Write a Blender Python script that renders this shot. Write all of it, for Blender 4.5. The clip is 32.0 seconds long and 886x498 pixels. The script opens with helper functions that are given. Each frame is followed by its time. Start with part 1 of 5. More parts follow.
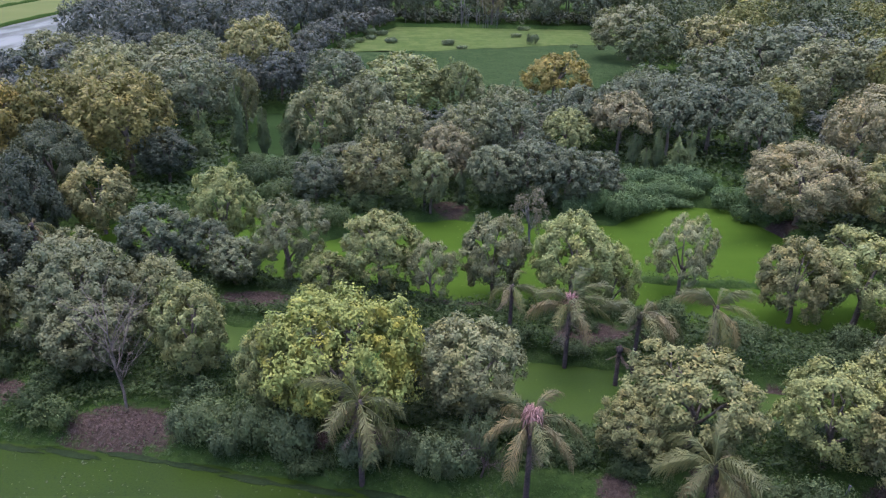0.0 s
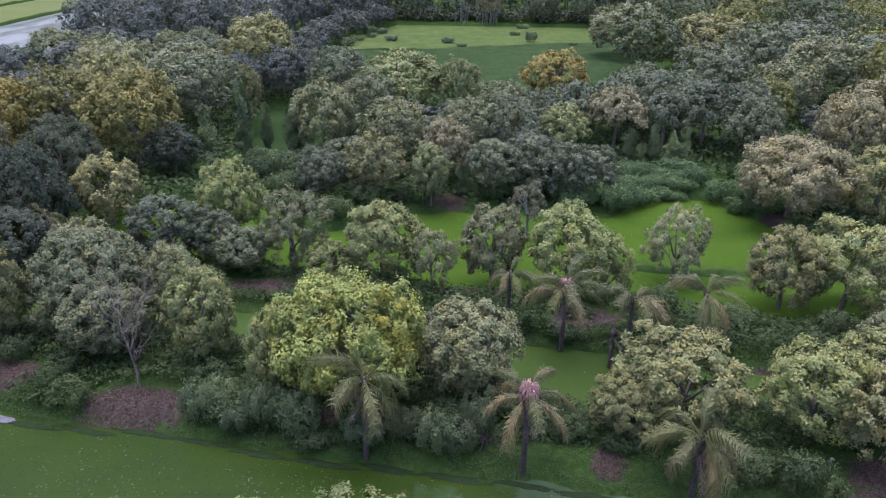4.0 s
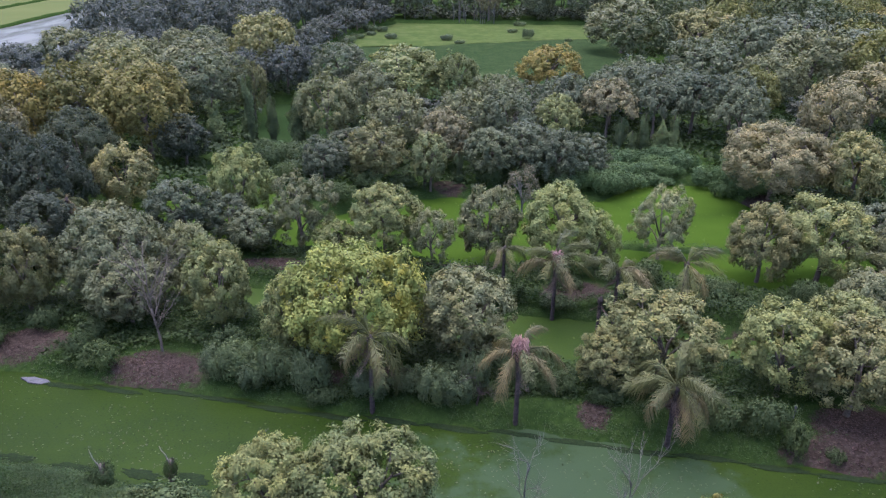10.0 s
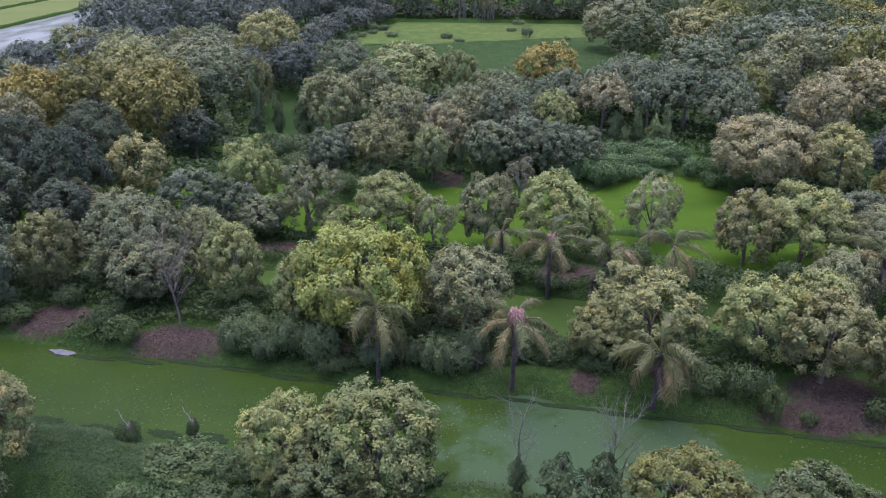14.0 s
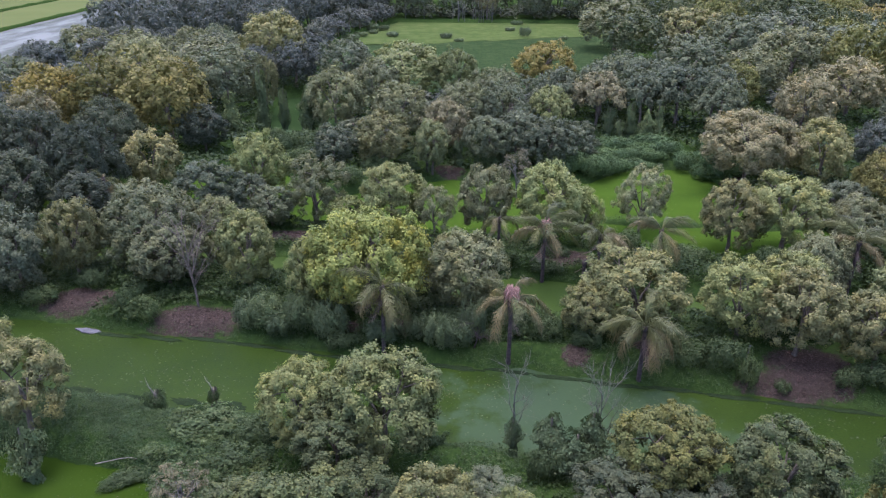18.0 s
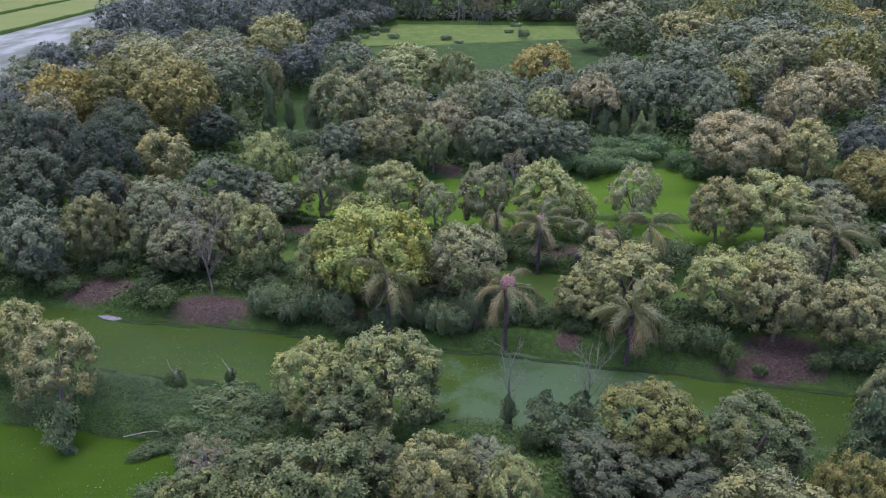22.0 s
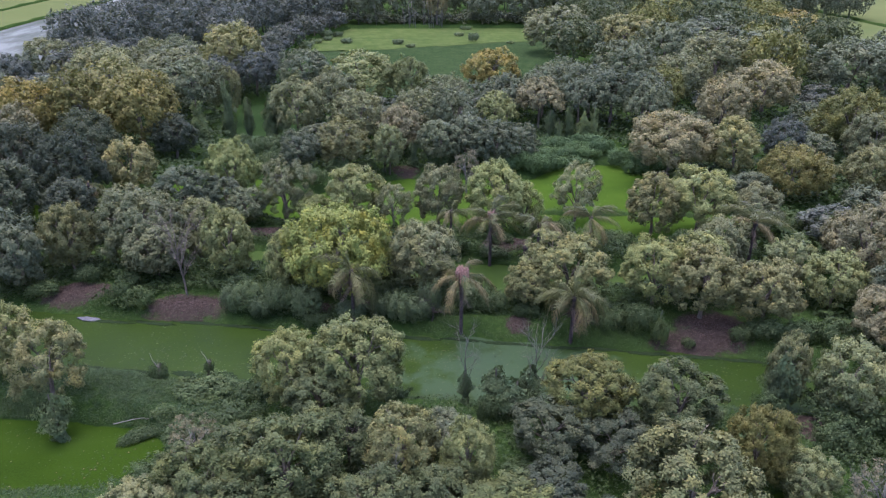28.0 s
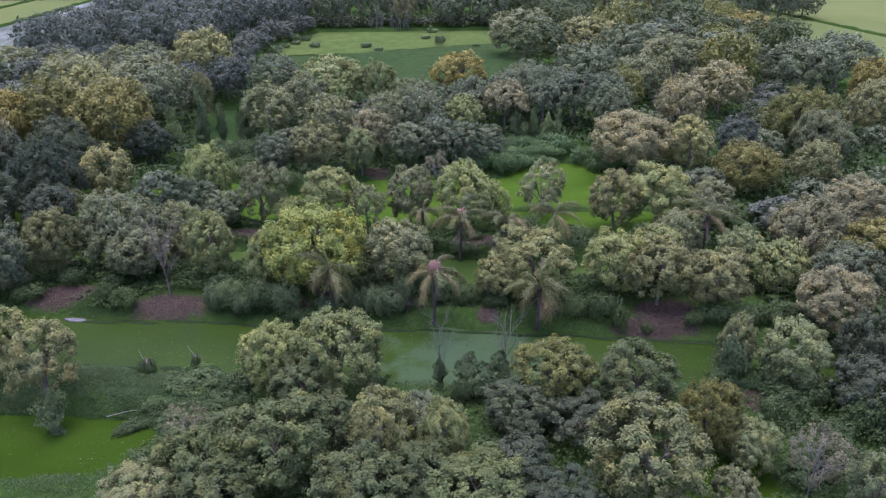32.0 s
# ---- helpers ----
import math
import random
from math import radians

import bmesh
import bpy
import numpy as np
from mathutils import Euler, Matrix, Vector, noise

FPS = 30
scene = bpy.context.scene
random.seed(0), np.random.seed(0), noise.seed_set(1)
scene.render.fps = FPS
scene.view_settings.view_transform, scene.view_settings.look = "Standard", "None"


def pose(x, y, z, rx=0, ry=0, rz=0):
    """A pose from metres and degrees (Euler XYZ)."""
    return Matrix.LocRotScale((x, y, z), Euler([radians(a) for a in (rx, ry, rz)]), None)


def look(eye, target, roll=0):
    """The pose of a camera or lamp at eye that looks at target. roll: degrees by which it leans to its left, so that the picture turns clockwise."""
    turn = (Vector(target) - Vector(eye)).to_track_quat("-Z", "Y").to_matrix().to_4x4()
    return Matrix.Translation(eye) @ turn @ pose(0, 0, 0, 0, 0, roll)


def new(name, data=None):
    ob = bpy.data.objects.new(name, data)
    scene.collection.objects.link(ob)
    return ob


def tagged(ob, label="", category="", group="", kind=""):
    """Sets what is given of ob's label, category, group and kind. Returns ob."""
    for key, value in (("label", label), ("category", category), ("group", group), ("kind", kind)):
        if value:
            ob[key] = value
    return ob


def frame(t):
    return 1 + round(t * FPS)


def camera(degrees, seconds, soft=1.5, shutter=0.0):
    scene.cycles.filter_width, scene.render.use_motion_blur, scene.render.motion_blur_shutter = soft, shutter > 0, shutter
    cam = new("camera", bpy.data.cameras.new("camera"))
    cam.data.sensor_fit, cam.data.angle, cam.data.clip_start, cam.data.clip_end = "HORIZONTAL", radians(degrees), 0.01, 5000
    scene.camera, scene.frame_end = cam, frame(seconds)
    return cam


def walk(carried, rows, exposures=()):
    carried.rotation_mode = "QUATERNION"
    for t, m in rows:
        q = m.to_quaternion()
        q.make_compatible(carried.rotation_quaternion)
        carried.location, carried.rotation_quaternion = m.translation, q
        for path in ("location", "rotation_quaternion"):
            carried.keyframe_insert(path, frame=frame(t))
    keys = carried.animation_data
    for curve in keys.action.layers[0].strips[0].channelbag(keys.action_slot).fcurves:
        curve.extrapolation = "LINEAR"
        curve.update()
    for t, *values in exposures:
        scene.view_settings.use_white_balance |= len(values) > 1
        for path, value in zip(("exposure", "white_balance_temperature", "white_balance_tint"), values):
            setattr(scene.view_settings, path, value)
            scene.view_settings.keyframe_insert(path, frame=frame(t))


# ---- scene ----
cam = camera(62.4, 32.0, soft=1.2)
PATH = [
    (0, (0.238, -9.331, 25.284), (0.214, -7.507, 24.466), 0.9),
    (1, (0.256, -9.736, 25.318), (0.232, -7.912, 24.499), 0.9),
    (2, (0.228, -10.154, 25.272), (0.205, -8.329, 24.453), 0.9),
    (3, (0.221, -10.641, 25.277), (0.198, -8.817, 24.457), 0.9),
    (6, (0.238, -12.191, 25.266), (0.216, -10.367, 24.445), 0.8),
    (7, (0.299, -12.854, 25.226), (0.276, -11.03, 24.405), 0.7),
    (8, (0.292, -13.602, 25.238), (0.27, -11.778, 24.417), 0.7),
    (9, (0.315, -14.287, 25.219), (0.293, -12.463, 24.399), 0.7),
    (10, (0.397, -14.988, 25.209), (0.373, -13.164, 24.389), 0.5),
    (11, (0.421, -15.783, 25.241), (0.395, -13.959, 24.422), 0.5),
    (12, (0.409, -16.534, 25.24), (0.383, -14.71, 24.421), 0.4),
    (13, (0.37, -17.348, 25.227), (0.346, -15.524, 24.408), 0.5),
    (14, (0.373, -18.187, 25.277), (0.349, -16.363, 24.457), 0.5),
    (17, (0.326, -20.76, 25.512), (0.302, -18.936, 24.692), 0.5),
    (18, (0.338, -21.575, 25.589), (0.315, -19.75, 24.77), 0.4),
    (19, (0.356, -22.393, 25.7), (0.334, -20.568, 24.881), 0.5),
    (20, (0.352, -23.145, 25.868), (0.329, -21.32, 25.05), 0.5),
    (21, (0.309, -23.928, 26.153), (0.288, -22.103, 25.335), 0.5),
    (22, (0.313, -24.702, 26.396), (0.291, -22.877, 25.578), 0.5),
    (23, (0.293, -25.407, 26.614), (0.271, -23.581, 25.797), 0.5),
    (24, (0.283, -26.169, 26.822), (0.261, -24.343, 26.007), 0.4),
    (25, (0.277, -26.88, 27.091), (0.256, -25.054, 26.275), 0.5),
    (28, (0.241, -29.027, 27.893), (0.335, -27.204, 27.076), 0.3),
    (29, (0.225, -29.773, 28.166), (0.365, -27.952, 27.35), 0.2),
    (30, (0.104, -30.452, 28.368), (0.272, -28.634, 27.553), 0.2),
    (31, (0.029, -31.175, 28.571), (0.202, -29.357, 27.756), 0.2),
    (32, (-0.062, -32.051, 28.825), (0.111, -30.232, 28.01), 0.1),
]
walk(cam, [(t, look(eye, target, roll)) for t, eye, target, roll in PATH], [(0, 3.62, 5450, 50), (32, 3.62, 5450, 50)])
SKY, SUN = 0.1, 0.75

# ---- light ----
world = bpy.data.worlds.new("world")
scene.world = world
world.use_nodes = True
wn = world.node_tree
sky = wn.nodes.new("ShaderNodeTexSky")
sky.sky_type, sky.sun_disc = "NISHITA", False
sky.sun_elevation, sky.sun_rotation = radians(80), radians(320)
sky.air_density, sky.dust_density, sky.ozone_density = 1.0, 3.0, 1.0
wn.nodes["Background"].inputs["Strength"].default_value = SKY
wn.links.new(sky.outputs[0], wn.nodes["Background"].inputs[0])
sun_data = bpy.data.lights.new("sun", "SUN")
sun_data.energy, sun_data.angle, sun_data.color = SUN, radians(60), (1.0, 0.96, 0.9)
sun = new("sun", sun_data)
sun.matrix_world = look((0, 0, 80), (-13 * math.sin(radians(320)), -13 * math.cos(radians(320)), 80 - 74))


# ---- materials ----
class Nodes:
    """A short way to write a node material."""

    def __init__(self, name):
        self.mat = bpy.data.materials.new(name)
        self.mat.use_nodes = True
        self.tree = self.mat.node_tree
        self.bsdf = self.tree.nodes["Principled BSDF"]
        self.out = self.tree.nodes["Material Output"]

    def node(self, kind, **values):
        n = self.tree.nodes.new(kind)
        for key, value in values.items():
            n.inputs[key.replace("_", " ")].default_value = value
        return n

    def link(self, a, b):
        self.tree.links.new(a, b)

    def coords(self, kind="Object"):
        return self.node("ShaderNodeTexCoord").outputs[kind]

    def noise(self, at, scale, detail=4.0, rough=0.55):
        n = self.node("ShaderNodeTexNoise", Scale=scale, Detail=detail, Roughness=rough)
        self.link(at, n.inputs["Vector"])
        return n.outputs["Fac"]

    def ramp(self, fac, *stops):
        n = self.tree.nodes.new("ShaderNodeValToRGB")
        el = n.color_ramp.elements
        while len(el) < len(stops):
            el.new(0.5)
        for e, (p, c) in zip(el, stops):
            e.position = p
            e.color = (*c, 1) if isinstance(c, tuple) else (c, c, c, 1)
        self.link(fac, n.inputs[0])
        return n.outputs[0]

    def mix(self, fac, a, b, kind="MIX"):
        n = self.tree.nodes.new("ShaderNodeMix")
        n.data_type, n.blend_type = "RGBA", kind
        for value, slot in ((fac, 0), (a, 6), (b, 7)):
            if isinstance(value, (int, float)):
                n.inputs[slot].default_value = value if slot == 0 else (value, value, value, 1)
            elif isinstance(value, tuple):
                n.inputs[slot].default_value = (*value, 1)
            else:
                self.link(value, n.inputs[slot])
        return n.outputs[2]

    def bump(self, height, strength, distance):
        n = self.node("ShaderNodeBump", Strength=strength, Distance=distance)
        self.link(height, n.inputs["Height"])
        self.link(n.outputs[0], self.bsdf.inputs["Normal"])

    def done(self, colour, rough=0.7, spec=0.3):
        if isinstance(colour, tuple):
            self.bsdf.inputs["Base Color"].default_value = (*colour, 1)
        else:
            self.link(colour, self.bsdf.inputs["Base Color"])
        if isinstance(rough, float):
            self.bsdf.inputs["Roughness"].default_value = rough
        else:
            self.link(rough, self.bsdf.inputs["Roughness"])
        self.bsdf.inputs["Specular IOR Level"].default_value = spec
        return self.mat


def dusty(c, much):
    """A leaf colour under a film of dust."""
    grey = 0.3 * c[0] + 0.6 * c[1] + 0.1 * c[2]
    return tuple((v + (grey * g - v) * much) * k for v, g, k in zip(c, (1.02, 1.0, 0.98), (1.19, 0.96, 1.04)))


def blend_of(a, b, f):
    return tuple(u + (v - u) * f for u, v in zip(a, b))


def leaf_material(name, low, mid, high, tip, tips=0.08, gloss=0.65, dust=0.12, warm=0.42):
    """Leaves: each one differs a little, each crown too, and patches of a crown are older or younger."""
    low, mid, high, tip = (dusty(c, dust) for c in (low, mid, high, tip))
    m = Nodes(name)
    geo = m.node("ShaderNodeNewGeometry")
    info = m.node("ShaderNodeObjectInfo")
    each = m.ramp(geo.outputs["Random Per Island"], (0.0, blend_of(low, mid, 0.65)), (0.5, mid), (0.9, blend_of(mid, high, 0.22)), (1.0, blend_of(mid, tip, 0.12 + tips)))
    patch = m.ramp(m.noise(m.coords(), 0.9, 3), (0.34, 0.76), (0.52, 1.0), (0.70, 1.22))
    c = m.mix(1.0, each, patch, "MULTIPLY")
    c = m.mix(m.ramp(m.noise(m.coords(), 0.55, 2), (0.5, 0.0), (0.66, warm)), c, m.mix(1.0, c, (1.32, 1.05, 0.62), "MULTIPLY"))
    c = m.mix(m.ramp(m.noise(m.coords(), 1.3, 2), (0.52, 0.0), (0.68, 0.7)), c, m.mix(1.0, c, (0.72, 0.88, 0.95), "MULTIPLY"))
    tone = m.ramp(info.outputs["Random"], (0.0, (0.76, 0.80, 0.80)), (0.5, (1.0, 1.0, 1.0)), (1.0, (1.14, 1.13, 1.0)))
    c = m.mix(1.0, c, tone, "MULTIPLY")
    mat = m.done(c, gloss, 0.04)
    lit = m.node("ShaderNodeBsdfTranslucent")
    m.link(m.mix(1.0, c, (1.25, 1.35, 0.7), "MULTIPLY"), lit.inputs["Color"])
    blend = m.node("ShaderNodeMixShader", Fac=0.16)
    m.link(m.bsdf.outputs[0], blend.inputs[1])
    m.link(lit.outputs[0], blend.inputs[2])
    m.link(blend.outputs[0], m.out.inputs["Surface"])
    return mat


def bark_material(name, dark, light, scale=6.0):
    m = Nodes(name)
    at = m.coords()
    n = m.noise(at, scale, 6, 0.65)
    c = m.ramp(n, (0.3, dark), (0.7, light))
    m.bump(n, 0.6, 0.03)
    return m.done(c, 0.9, 0.02)


LEAF = {
    "green": leaf_material("leaf_green", (0.019, 0.039, 0.011), (0.044, 0.074, 0.020), (0.077, 0.110, 0.031), (0.130, 0.138, 0.045), warm=0.45),
    "dark": leaf_material("leaf_dark", (0.016, 0.030, 0.011), (0.035, 0.058, 0.021), (0.062, 0.087, 0.033), (0.102, 0.118, 0.049), warm=0.3, dust=0.08),
    "grey": leaf_material("leaf_grey", (0.024, 0.041, 0.011), (0.048, 0.073, 0.020), (0.083, 0.110, 0.031), (0.135, 0.147, 0.047), warm=0.35, dust=0.12),
    "olive": leaf_material("leaf_olive", (0.025, 0.047, 0.011), (0.056, 0.087, 0.018), (0.095, 0.127, 0.029), (0.147, 0.148, 0.040), dust=0.08, warm=0.4),
    "olive2": leaf_material("leaf_olive_brown", (0.028, 0.046, 0.011), (0.061, 0.084, 0.019), (0.100, 0.118, 0.029), (0.148, 0.138, 0.038), 0.14, warm=0.45, dust=0.1),
    "lime": leaf_material("leaf_lime", (0.027, 0.053, 0.009), (0.063, 0.104, 0.016), (0.106, 0.147, 0.027), (0.158, 0.166, 0.039), warm=0.35),
    "yellow": leaf_material("leaf_yellow", (0.033, 0.060, 0.010), (0.070, 0.110, 0.017), (0.112, 0.150, 0.022), (0.165, 0.178, 0.028), 0.14, dust=0.03, warm=0.95),
    "forest": leaf_material("leaf_forest", (0.011, 0.023, 0.007), (0.026, 0.045, 0.012), (0.047, 0.070, 0.019), (0.079, 0.090, 0.028), warm=0.5, dust=0.05),
    "gold": leaf_material("leaf_gold", (0.021, 0.036, 0.007), (0.043, 0.062, 0.012), (0.074, 0.089, 0.018), (0.113, 0.103, 0.022), 0.2, warm=0.55, dust=0.03),
    "mustard": leaf_material("leaf_mustard", (0.026, 0.036, 0.007), (0.055, 0.069, 0.013), (0.090, 0.099, 0.019), (0.124, 0.115, 0.024), 0.18, warm=0.35, dust=0.03),
    "brown": leaf_material("leaf_brown", (0.030, 0.042, 0.014), (0.066, 0.084, 0.025), (0.104, 0.122, 0.037), (0.145, 0.140, 0.044), 0.2, warm=0.4),
    "orange": leaf_material("leaf_orange", (0.031, 0.039, 0.009), (0.068, 0.077, 0.013), (0.103, 0.108, 0.018), (0.138, 0.123, 0.022), 0.2, warm=0.5, dust=0.03),
    "pale": leaf_material("leaf_pale", (0.025, 0.038, 0.009), (0.047, 0.070, 0.017), (0.081, 0.103, 0.026), (0.133, 0.138, 0.040), 0.3, dust=0.08, warm=0.5),
    "pale2": leaf_material("leaf_pale_green", (0.036, 0.056, 0.020), (0.066, 0.098, 0.030), (0.108, 0.142, 0.046), (0.160, 0.175, 0.066), 0.14, dust=0.08, warm=0.4),
    "pink": leaf_material("leaf_drying", (0.022, 0.031, 0.012), (0.045, 0.057, 0.021), (0.071, 0.085, 0.032), (0.095, 0.106, 0.043), 0.2, warm=0.2),
    "drape": leaf_material("leaf_drape", (0.015, 0.033, 0.011), (0.033, 0.062, 0.019), (0.058, 0.092, 0.029), (0.092, 0.110, 0.042), warm=0.3, dust=0.05),
    "curtain": leaf_material("leaf_curtain", (0.016, 0.033, 0.011), (0.036, 0.064, 0.019), (0.062, 0.094, 0.029), (0.092, 0.112, 0.038), warm=0.3, dust=0.0),
    # bluish leaf colour that imitates the haze over the far woods
    "dusk": leaf_material("leaf_haze_blue", (0.015, 0.026, 0.014), (0.030, 0.048, 0.025), (0.053, 0.075, 0.039), (0.087, 0.107, 0.057), warm=0.3, dust=0.08),
    "deep": leaf_material("leaf_deep_green", (0.009, 0.017, 0.007), (0.020, 0.033, 0.014), (0.035, 0.050, 0.021), (0.058, 0.070, 0.032), warm=0.3, dust=0.0),
    "litter": leaf_material("leaf_litter", (0.013, 0.013, 0.008), (0.026, 0.022, 0.013), (0.045, 0.038, 0.024), (0.073, 0.062, 0.040), warm=0.0),
    "vine": leaf_material("leaf_vine", (0.009, 0.023, 0.007), (0.022, 0.043, 0.012), (0.041, 0.066, 0.019), (0.067, 0.083, 0.028), warm=0.3, dust=0.0),
    "hedge": leaf_material("leaf_hedge", (0.012, 0.031, 0.009), (0.027, 0.060, 0.016), (0.053, 0.094, 0.026), (0.084, 0.112, 0.033), dust=0.0, warm=0.2),
    "grass": leaf_material("leaf_grass", (0.010, 0.024, 0.007), (0.013, 0.029, 0.008), (0.019, 0.040, 0.011), (0.026, 0.043, 0.015), 0.12, dust=0.0, warm=0.15),
    # dark creeper green; in the undergrowth it also carries the shade between trees
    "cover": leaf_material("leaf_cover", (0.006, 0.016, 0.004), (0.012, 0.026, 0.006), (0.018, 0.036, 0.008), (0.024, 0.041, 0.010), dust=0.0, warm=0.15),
    "frond": leaf_material("frond_green", (0.015, 0.024, 0.006), (0.029, 0.042, 0.011), (0.047, 0.061, 0.017), (0.068, 0.076, 0.022), 0.12, 0.5, warm=0.25, dust=0.0),
    "frond_old": leaf_material("frond_yellowed", (0.024, 0.028, 0.009), (0.049, 0.055, 0.014), (0.074, 0.078, 0.020), (0.094, 0.087, 0.023), 0.16, 0.5, warm=0.25),
    "frond_dead": leaf_material("frond_dead", (0.024, 0.024, 0.014), (0.050, 0.050, 0.029), (0.079, 0.077, 0.046), (0.103, 0.093, 0.053), 0.16, 0.8, warm=0.15),
    "frond_red": leaf_material("frond_reddish", (0.075, 0.056, 0.036), (0.140, 0.104, 0.068), (0.205, 0.160, 0.105), (0.235, 0.205, 0.130), 0.16, 0.7),
}
BARK = bark_material("bark", (0.028, 0.026, 0.016), (0.080, 0.073, 0.046))
BARK_PALE = bark_material("bark_pale", (0.038, 0.040, 0.026), (0.100, 0.102, 0.070))
BARK_DARK = bark_material("bark_dark", (0.012, 0.011, 0.007), (0.045, 0.039, 0.028))
WEED = bark_material("rotting_weed", (0.003, 0.006, 0.002), (0.008, 0.015, 0.004), 9.0)
BARK_GREY = bark_material("bark_grey", (0.026, 0.028, 0.018), (0.064, 0.067, 0.045))


def water_material(name, dark, mid, light, film, rough=0.5, spec=0.07, sky_sheen=None):
    """Water under a skin of duckweed, with gaps, drifted streaks, floating specks and, if asked, a painted patch of
    reflected sky.
    """
    m = Nodes(name)
    at = m.coords()
    stretch = m.node("ShaderNodeMapping")
    stretch.inputs["Scale"].default_value = (0.5, 1.2, 1)
    m.link(at, stretch.inputs["Vector"])
    broad = m.noise(stretch.outputs[0], 0.22, 5, 0.6)
    fine = m.noise(at, 9.0, 4, 0.7)
    c = m.ramp(broad, (0.28, dark), (0.5, mid), (0.72, light))
    c = m.mix(m.ramp(fine, (0.35, 0.0), (0.7, 0.85)), c, light)
    cells = m.node("ShaderNodeTexVoronoi", Scale=4.2)
    m.link(at, cells.inputs["Vector"])
    speck = m.ramp(cells.outputs["Distance"], (0.14, 1.0), (0.24, 0.0))
    where = m.ramp(m.noise(at, 0.9, 4), (0.38, 0.1), (0.62, 0.9))
    c = m.mix(m.mix(1.0, speck, where, "MULTIPLY"), c, film)
    # reflected sky painted into the colour: a paler grey-green patch around a centre
    if sky_sheen:
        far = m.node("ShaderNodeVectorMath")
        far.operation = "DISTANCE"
        far.inputs[1].default_value = sky_sheen[0]
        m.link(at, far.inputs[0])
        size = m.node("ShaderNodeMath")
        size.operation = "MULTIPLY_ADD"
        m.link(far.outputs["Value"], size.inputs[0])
        size.inputs[1].default_value = 1 / sky_sheen[1]
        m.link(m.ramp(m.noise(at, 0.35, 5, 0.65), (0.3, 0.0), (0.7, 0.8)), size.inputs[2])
        c = m.mix(m.ramp(size.outputs[0], (0.75, 0.75), (1.0, 0.0)), c, sky_sheen[2])
    m.bump(fine, 0.25, 0.02)
    r = m.ramp(broad, (0.3, rough - 0.06), (0.7, rough + 0.14))
    return m.done(c, r, spec)


# the canal's last argument paints a grey-green sky reflection onto its right part
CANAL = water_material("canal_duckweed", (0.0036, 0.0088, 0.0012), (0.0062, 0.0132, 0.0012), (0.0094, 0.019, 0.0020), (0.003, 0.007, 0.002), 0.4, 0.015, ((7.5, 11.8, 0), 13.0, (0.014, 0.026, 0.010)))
BRIGHT = water_material("pond_duckweed", (0.0075, 0.018, 0.002), (0.0115, 0.0255, 0.0022), (0.016, 0.033, 0.003), (0.012, 0.028, 0.004), 0.6, 0.0)
NEAR = water_material("near_pond_duckweed", (0.0045, 0.011, 0.001), (0.0068, 0.0155, 0.001), (0.010, 0.021, 0.002), (0.010, 0.022, 0.003), 0.6, 0.0)
HOLLOW = water_material("hollow_weed", (0.003, 0.008, 0.0022), (0.0055, 0.0125, 0.003), (0.009, 0.0185, 0.0048), (0.002, 0.005, 0.002), 0.8, 0.0)
DITCH = water_material("ditch_duckweed", (0.005, 0.012, 0.002), (0.009, 0.019, 0.002), (0.014, 0.027, 0.003), (0.010, 0.02, 0.006), 0.5, 0.02)

m = Nodes("ground")
at = m.coords()
bare = m.node("ShaderNodeAttribute")
bare.attribute_name = "bare"
green = m.ramp(m.noise(at, 2.6, 7, 0.75), (0.3, (0.006, 0.014, 0.003)), (0.5, (0.010, 0.021, 0.004)), (0.7, (0.017, 0.031, 0.006)))
soil = m.ramp(m.noise(at, 5.0, 7, 0.75), (0.3, (0.008, 0.0066, 0.004)), (0.5, (0.016, 0.013, 0.008)), (0.72, (0.037, 0.0315, 0.022)))
edge = m.mix(1.0, bare.outputs["Fac"], m.ramp(m.noise(at, 1.6, 5, 0.7), (0.3, 0.25), (0.7, 0.75)), "ADD")
m.bump(m.noise(at, 8.0, 6, 0.7), 0.7, 0.08)
GROUND = m.done(m.mix(m.ramp(edge, (0.78, 0.0), (0.95, 1.0)), green, soil), 0.95, 0.0)

m = Nodes("marsh_leaves")
at = m.coords()
n1, n2 = m.noise(at, 0.06, 4, 0.6), m.noise(at, 1.6, 6, 0.75)
c = m.ramp(n1, (0.3, (0.012, 0.023, 0.006)), (0.7, (0.016, 0.028, 0.008)))
c = m.mix(m.ramp(n2, (0.38, 0.9), (0.58, 0.0)), c, (0.0065, 0.014, 0.005))
c = m.mix(m.ramp(m.noise(at, 0.28, 5, 0.7), (0.48, 0.0), (0.62, 0.7)), c, (0.018, 0.029, 0.009))
m.bump(n2, 1.0, 0.4)
MARSH = m.done(c, 0.95, 0.0)

m = Nodes("meadow_grass")
at = m.coords()
n1, n2 = m.noise(at, 0.07, 5, 0.6), m.noise(at, 1.1, 6, 0.75)
c = m.ramp(n1, (0.3, (0.018, 0.031, 0.007)), (0.55, (0.024, 0.038, 0.008)), (0.75, (0.030, 0.044, 0.011)))
c = m.mix(m.ramp(n2, (0.38, 0.75), (0.6, 0.0)), c, (0.016, 0.028, 0.007))
c = m.mix(m.ramp(m.noise(at, 0.3, 5, 0.7), (0.46, 0.0), (0.62, 0.7)), c, (0.033, 0.045, 0.012))
m.bump(n2, 0.8, 0.3)
MEADOW = m.done(c, 0.95, 0.0)

m = Nodes("paddy")
at = m.coords()
n1, n2 = m.noise(at, 0.02, 4, 0.6), m.noise(at, 0.5, 6, 0.7)
c = m.ramp(n1, (0.3, (0.029, 0.039, 0.011)), (0.7, (0.041, 0.049, 0.015)))
